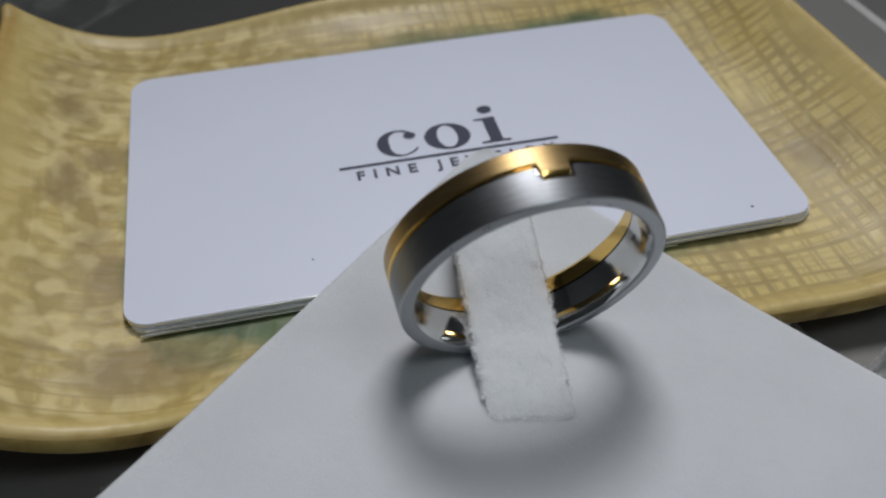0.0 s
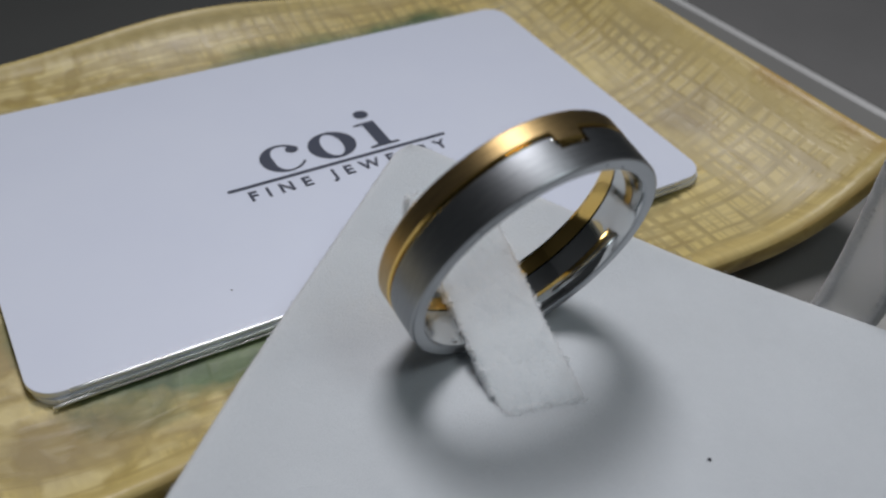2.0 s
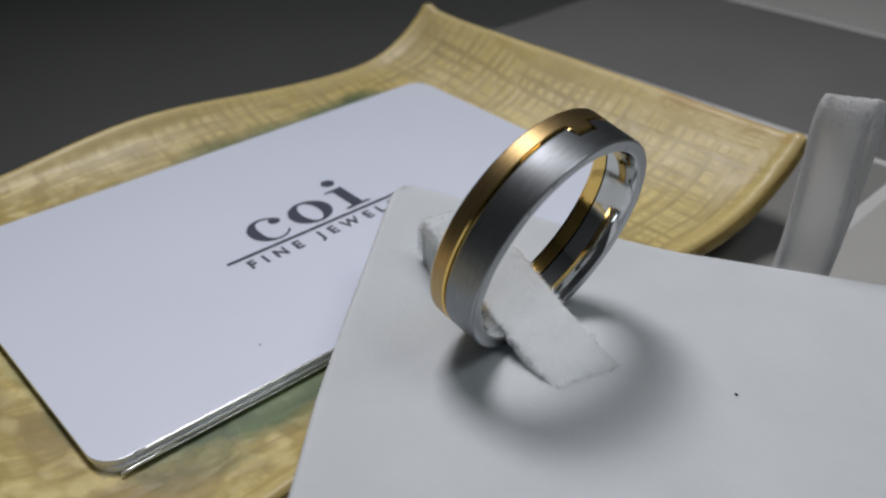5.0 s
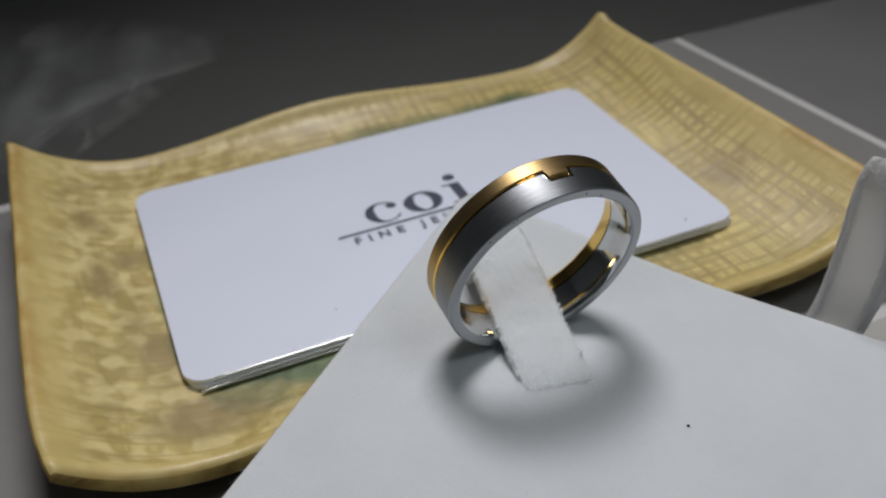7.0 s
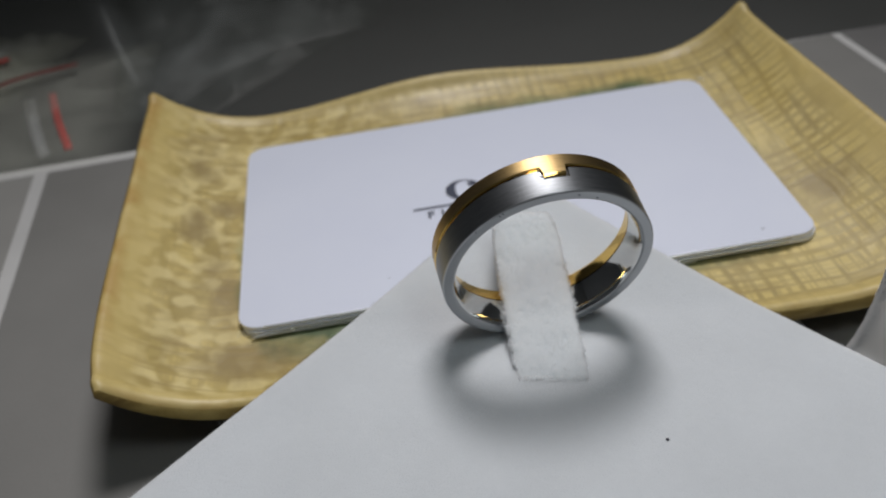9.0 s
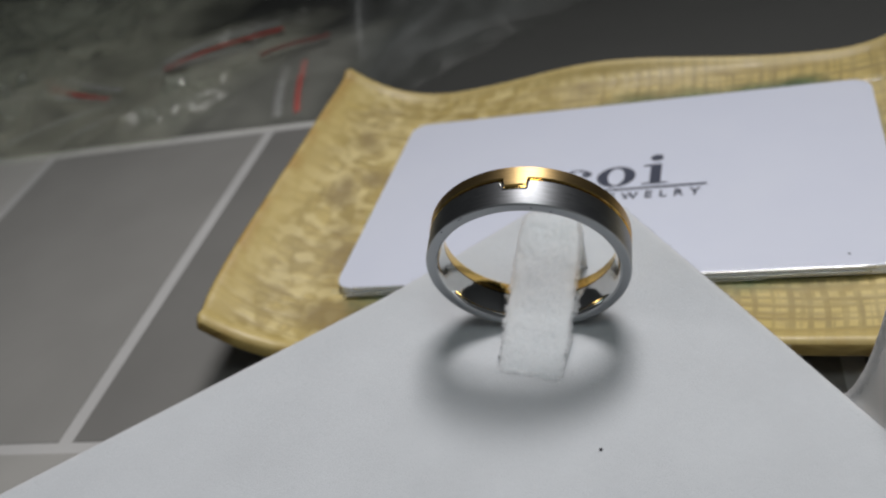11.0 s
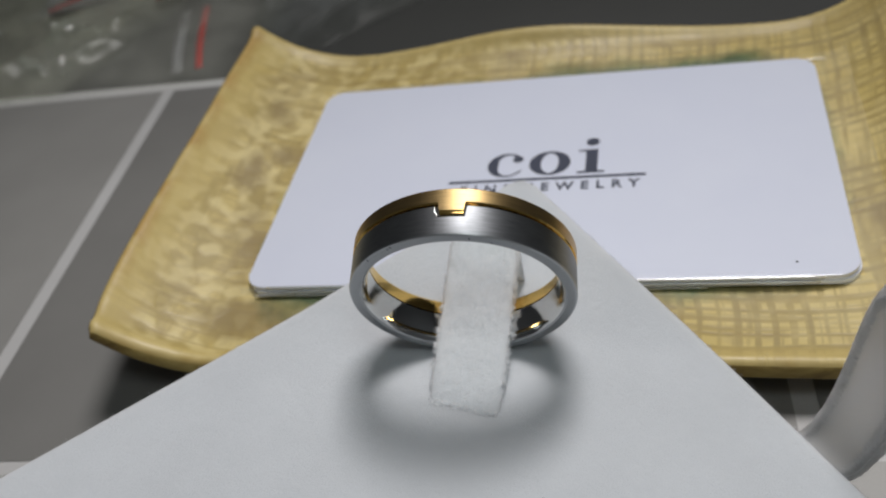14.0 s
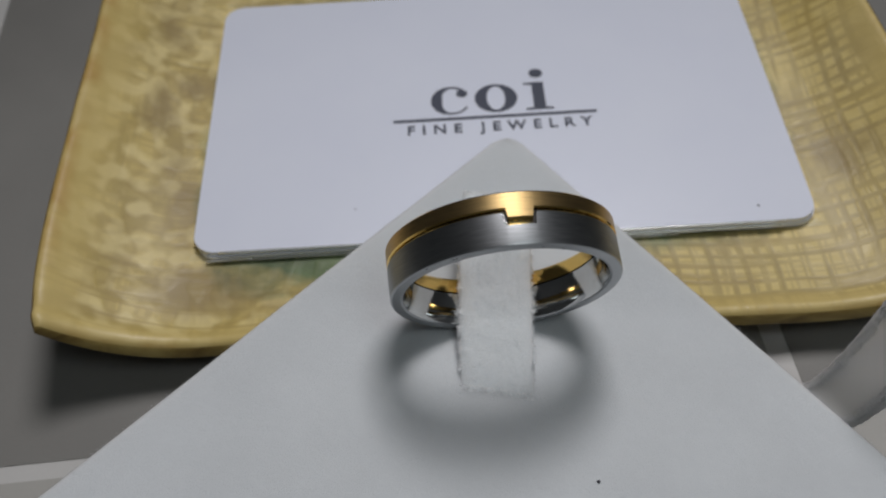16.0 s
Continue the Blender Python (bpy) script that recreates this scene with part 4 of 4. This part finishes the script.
def pleat(name, pts, half, mat, parent, label=""):
    """A raised pleat in thin film along points, that dies away to its sides and ends."""
    across = (-1.0, -0.7, -0.35, 0.0, 0.35, 0.7, 1.0)
    verts, faces, cover = [], [], []
    pts = [Vector(p) for p in pts]
    last, m = len(pts) - 1, len(across)
    for i, p in enumerate(pts):
        d = pts[min(i + 1, last)] - pts[max(i - 1, 0)]
        side = Vector((-d.y, d.x, 0)).normalized()
        end = min(1.0, 5.0 * i / last, 2.5 * (1 - i / last))
        for s in across:
            verts.append(tuple(p + side * s * half * 1.5 + Vector((0, 0, 0.25 * half * (1 - s * s)))))
            cover.append(end * (1 - s * s) ** 1.5)
    for i in range(last):
        for k in range(m - 1):
            q = i * m + k
            faces.append((q, q + 1, q + m + 1, q + m))
    ob = part(name, mesh(name, verts, faces, mat), parent, label)
    ob.data.attributes.new("cover", "FLOAT", "POINT").data.foreach_set("value", cover)
    ob.visible_shadow = False
    return ob


def bent(a, b, sag, n=16):
    a, b = Vector(a), Vector(b)
    side = Vector((-(b - a).y, (b - a).x, 0)).normalized()
    return [tuple(a.lerp(b, k / n) + side * sag * math.sin(math.pi * k / n) + Vector((0, 0, 0.03 * math.sin(5.0 * k / n)))) for k in range(n + 1)]


def bag(label, outline, height, seed, zips=(), folds=(), stand=0.0, n=64, mat=None, tight=1.0):
    """A crumpled clear bag of two films over a four-cornered plan; zips and folds: bands along its seal and its creases."""
    holder = new("zip_bag")
    holder.location = (outline[0][0] * CM, outline[0][1] * CM, 0)
    tagged(holder, label, "plastic bag", group="plastic bags")
    base = Vector((*outline[0], 0))
    p00, p10, p11, p01 = (Vector((*p, 0)) - base for p in outline)

    def height_at(u, v, k):
        p = p00.lerp(p10, u).lerp(p01.lerp(p11, u), v)
        ridge = 1 - abs(noise.noise((p.x * 0.30 * tight + seed, p.y * 0.30 * tight, seed + k)) * 2.4)
        crease = 1 - abs(noise.noise((p.x * 0.85 * tight + seed * 3, p.y * 0.7 * tight, seed - k)) * 2.6)
        small = noise.noise((p.x * 2.2, p.y * 2.2, seed * 5 + k))
        rim = min(1, u * 9, (1 - u) * 9, v * 9)
        return p, 0.03 + max(0.0, height * (0.5 * ridge + 0.4 * crease + 0.10 * small)) * max(0.1, rim) + stand * v ** 1.4

    for k in range(2):
        verts, faces = [], []
        for i in range(n + 1):
            for j in range(n + 1):
                p, z = height_at(i / n, j / n, k * 0.4)
                verts.append((p.x, p.y, z * (1.0 if k else 0.6) + 0.03 * k))
        for i in range(n):
            for j in range(n):
                a = i * (n + 1) + j
                faces.append((a, a + n + 1, a + n + 2, a + 1))
        film = part("film", mesh("film", verts, faces, mat or BAG), holder)
        thin = [min(1.0, 5.0 * min(i / n, 1 - i / n, 1 - j / n), 0.45 + 6.0 * j / n) for i in range(n + 1) for j in range(n + 1)]
        film.data.attributes.new("cover", "FLOAT", "POINT").data.foreach_set("value", thin)
        film.visible_shadow = False
    for k, (a, c, sag) in enumerate(zips):
        a, c = Vector(a) - base, Vector(c) - base
        side = Vector((-(c - a).y, (c - a).x, 0)).normalized()
        up = Vector((0, 0, 0.10))
        seal = strip("red_zip", bent(a + up, c + up, sag), 0.085, SHADED_RED if k else RED, holder, "red zip seal under the film, darkened for shade" if k else "red zip seal")
        if not k:
            strip("clear_rib", bent(a + side * 0.52 + up, c + side * 0.52 + up, sag), 0.13, RIB, seal, "cloudy clear rib beside the seal")
    for a, c, sag, half in folds:
        pleat("fold", bent(Vector(a) - base, Vector(c) - base, sag, 24), half, (SOFT if half > 0.15 else STREAK) if mat is HALF else CREASE, holder, "pale crease in the film")


bag("flat clear zip bag with a red seal on the table", [(-13.4, 4.47), (-7.0, 4.66), (-6.9, 10.6), (-14.2, 10.2)], 0.12, 1.7,
    [((-8.43, 5.29, -0.06), (-9.42, 8.40, -0.06), 0.04)], mat=MILD)
bag("crumpled clear zip bag with a red seal", [(-17.2, 4.15), (-11.5, 4.50), (-8.9, 11.6), (-16.4, 11.0)], 0.60, 4.1,
    [((-13.93, 8.41, 0.22), (-10.78, 10.27, 0.24), 0.22), ((-10.8, 8.52, 0.20), (-8.9, 9.32, 0.22), 0.05)],
    [((-14.2, 8.35, 0.40), (-10.3, 10.75, 0.50), 0.45, 0.22), ((-14.5, 7.88, 0.38), (-10.3, 9.10, 0.42), 0.14, 0.24),
     ((-17.67, 4.52, 0.20), (-13.75, 6.45, 0.52), 0.20, 0.15), ((-15.45, 4.35, 0.20), (-13.55, 5.70, 0.50), 0.06, 0.12)])
bag("crumpled clear zip bag with a red seal", [(-36.0, 4.2), (-14.6, 4.4), (-12.0, 18.0), (-40.0, 20.0)], 0.85, 7.9,
    [((-18.08, 8.35, 0.16), (-15.19, 7.11, 0.16), -0.12)],
    [((-24.5, 7.0, 0.4), (-20.0, 9.4, 0.8), 0.3, 0.12), ((-21.5, 6.4, 0.4), (-18.7, 8.5, 0.6), -0.2, 0.10), ((-18.2, 7.6, 0.35), (-14.2, 6.6, 0.4), -0.10, 0.12)], mat=LIGHTENED)
bag("small crinkled clear bag with sharp glints", [(-13.3, 5.3), (-11.9, 5.2), (-11.7, 7.4), (-13.0, 7.6)], 0.75, 21.7, n=72, mat=GLINT, tight=2.3)
bag("small crinkled clear bag with sharp glints", [(-21.4, 6.6), (-18.4, 6.8), (-18.0, 8.9), (-22.6, 9.2)], 0.80, 27.3, n=72, mat=GLINT, tight=2.3)
bag("loose crumpled clear bag with soft folds", [(-7.6, 6.3), (-5.6, 5.6), (-0.8, 9.4), (-8.6, 14.5)], 0.45, 15.2, (),
    [((-6.96, 6.75, 0.50), (-8.35, 11.1, 1.10), 0.04, 0.07), ((-7.0, 6.75, 0.48), (-8.8, 12.2, 1.15), -0.10, 0.30),
     ((-6.7, 6.75, 0.38), (-5.2, 10.9, 0.85), -0.30, 0.20), ((-6.7, 6.75, 0.40), (-4.9, 11.4, 0.90), -0.25, 0.40),
     ((-6.4, 6.35, 0.38), (-2.3, 8.5, 0.55), 0.50, 0.24), ((-6.4, 6.35, 0.40), (-1.9, 8.7, 0.60), 0.55, 0.42)], 0.5, 64, HALF)


# ---- dust ----
def speck(place, size, seed):
    rng = random.Random(seed)
    bm = bmesh.new()
    bmesh.ops.create_icosphere(bm, subdivisions=1, radius=size * CM)
    for v in bm.verts:
        v.co.x *= rng.uniform(0.6, 1.4)
        v.co.y *= rng.uniform(0.6, 1.8)
        v.co.z *= 0.5
    me = bpy.data.meshes.new("dust_speck")
    bm.to_mesh(me)
    bm.free()
    me.materials.append(LINT)
    ob = part("dust_speck", me)
    ob.matrix_world = pose(place[0] * CM, place[1] * CM, place[2] * CM, 0, 0, rng.uniform(0, 180))
    tagged(ob, "tiny dark speck of lint", "speck", group="specks of dust")


speck((0.63, -6.52, pad_z(0.63, -6.52) + 0.008), 0.022, 1)
speck((3.54, -2.36, 0.756), 0.016, 2)
speck((-2.07, -2.01, 0.754), 0.010, 3)
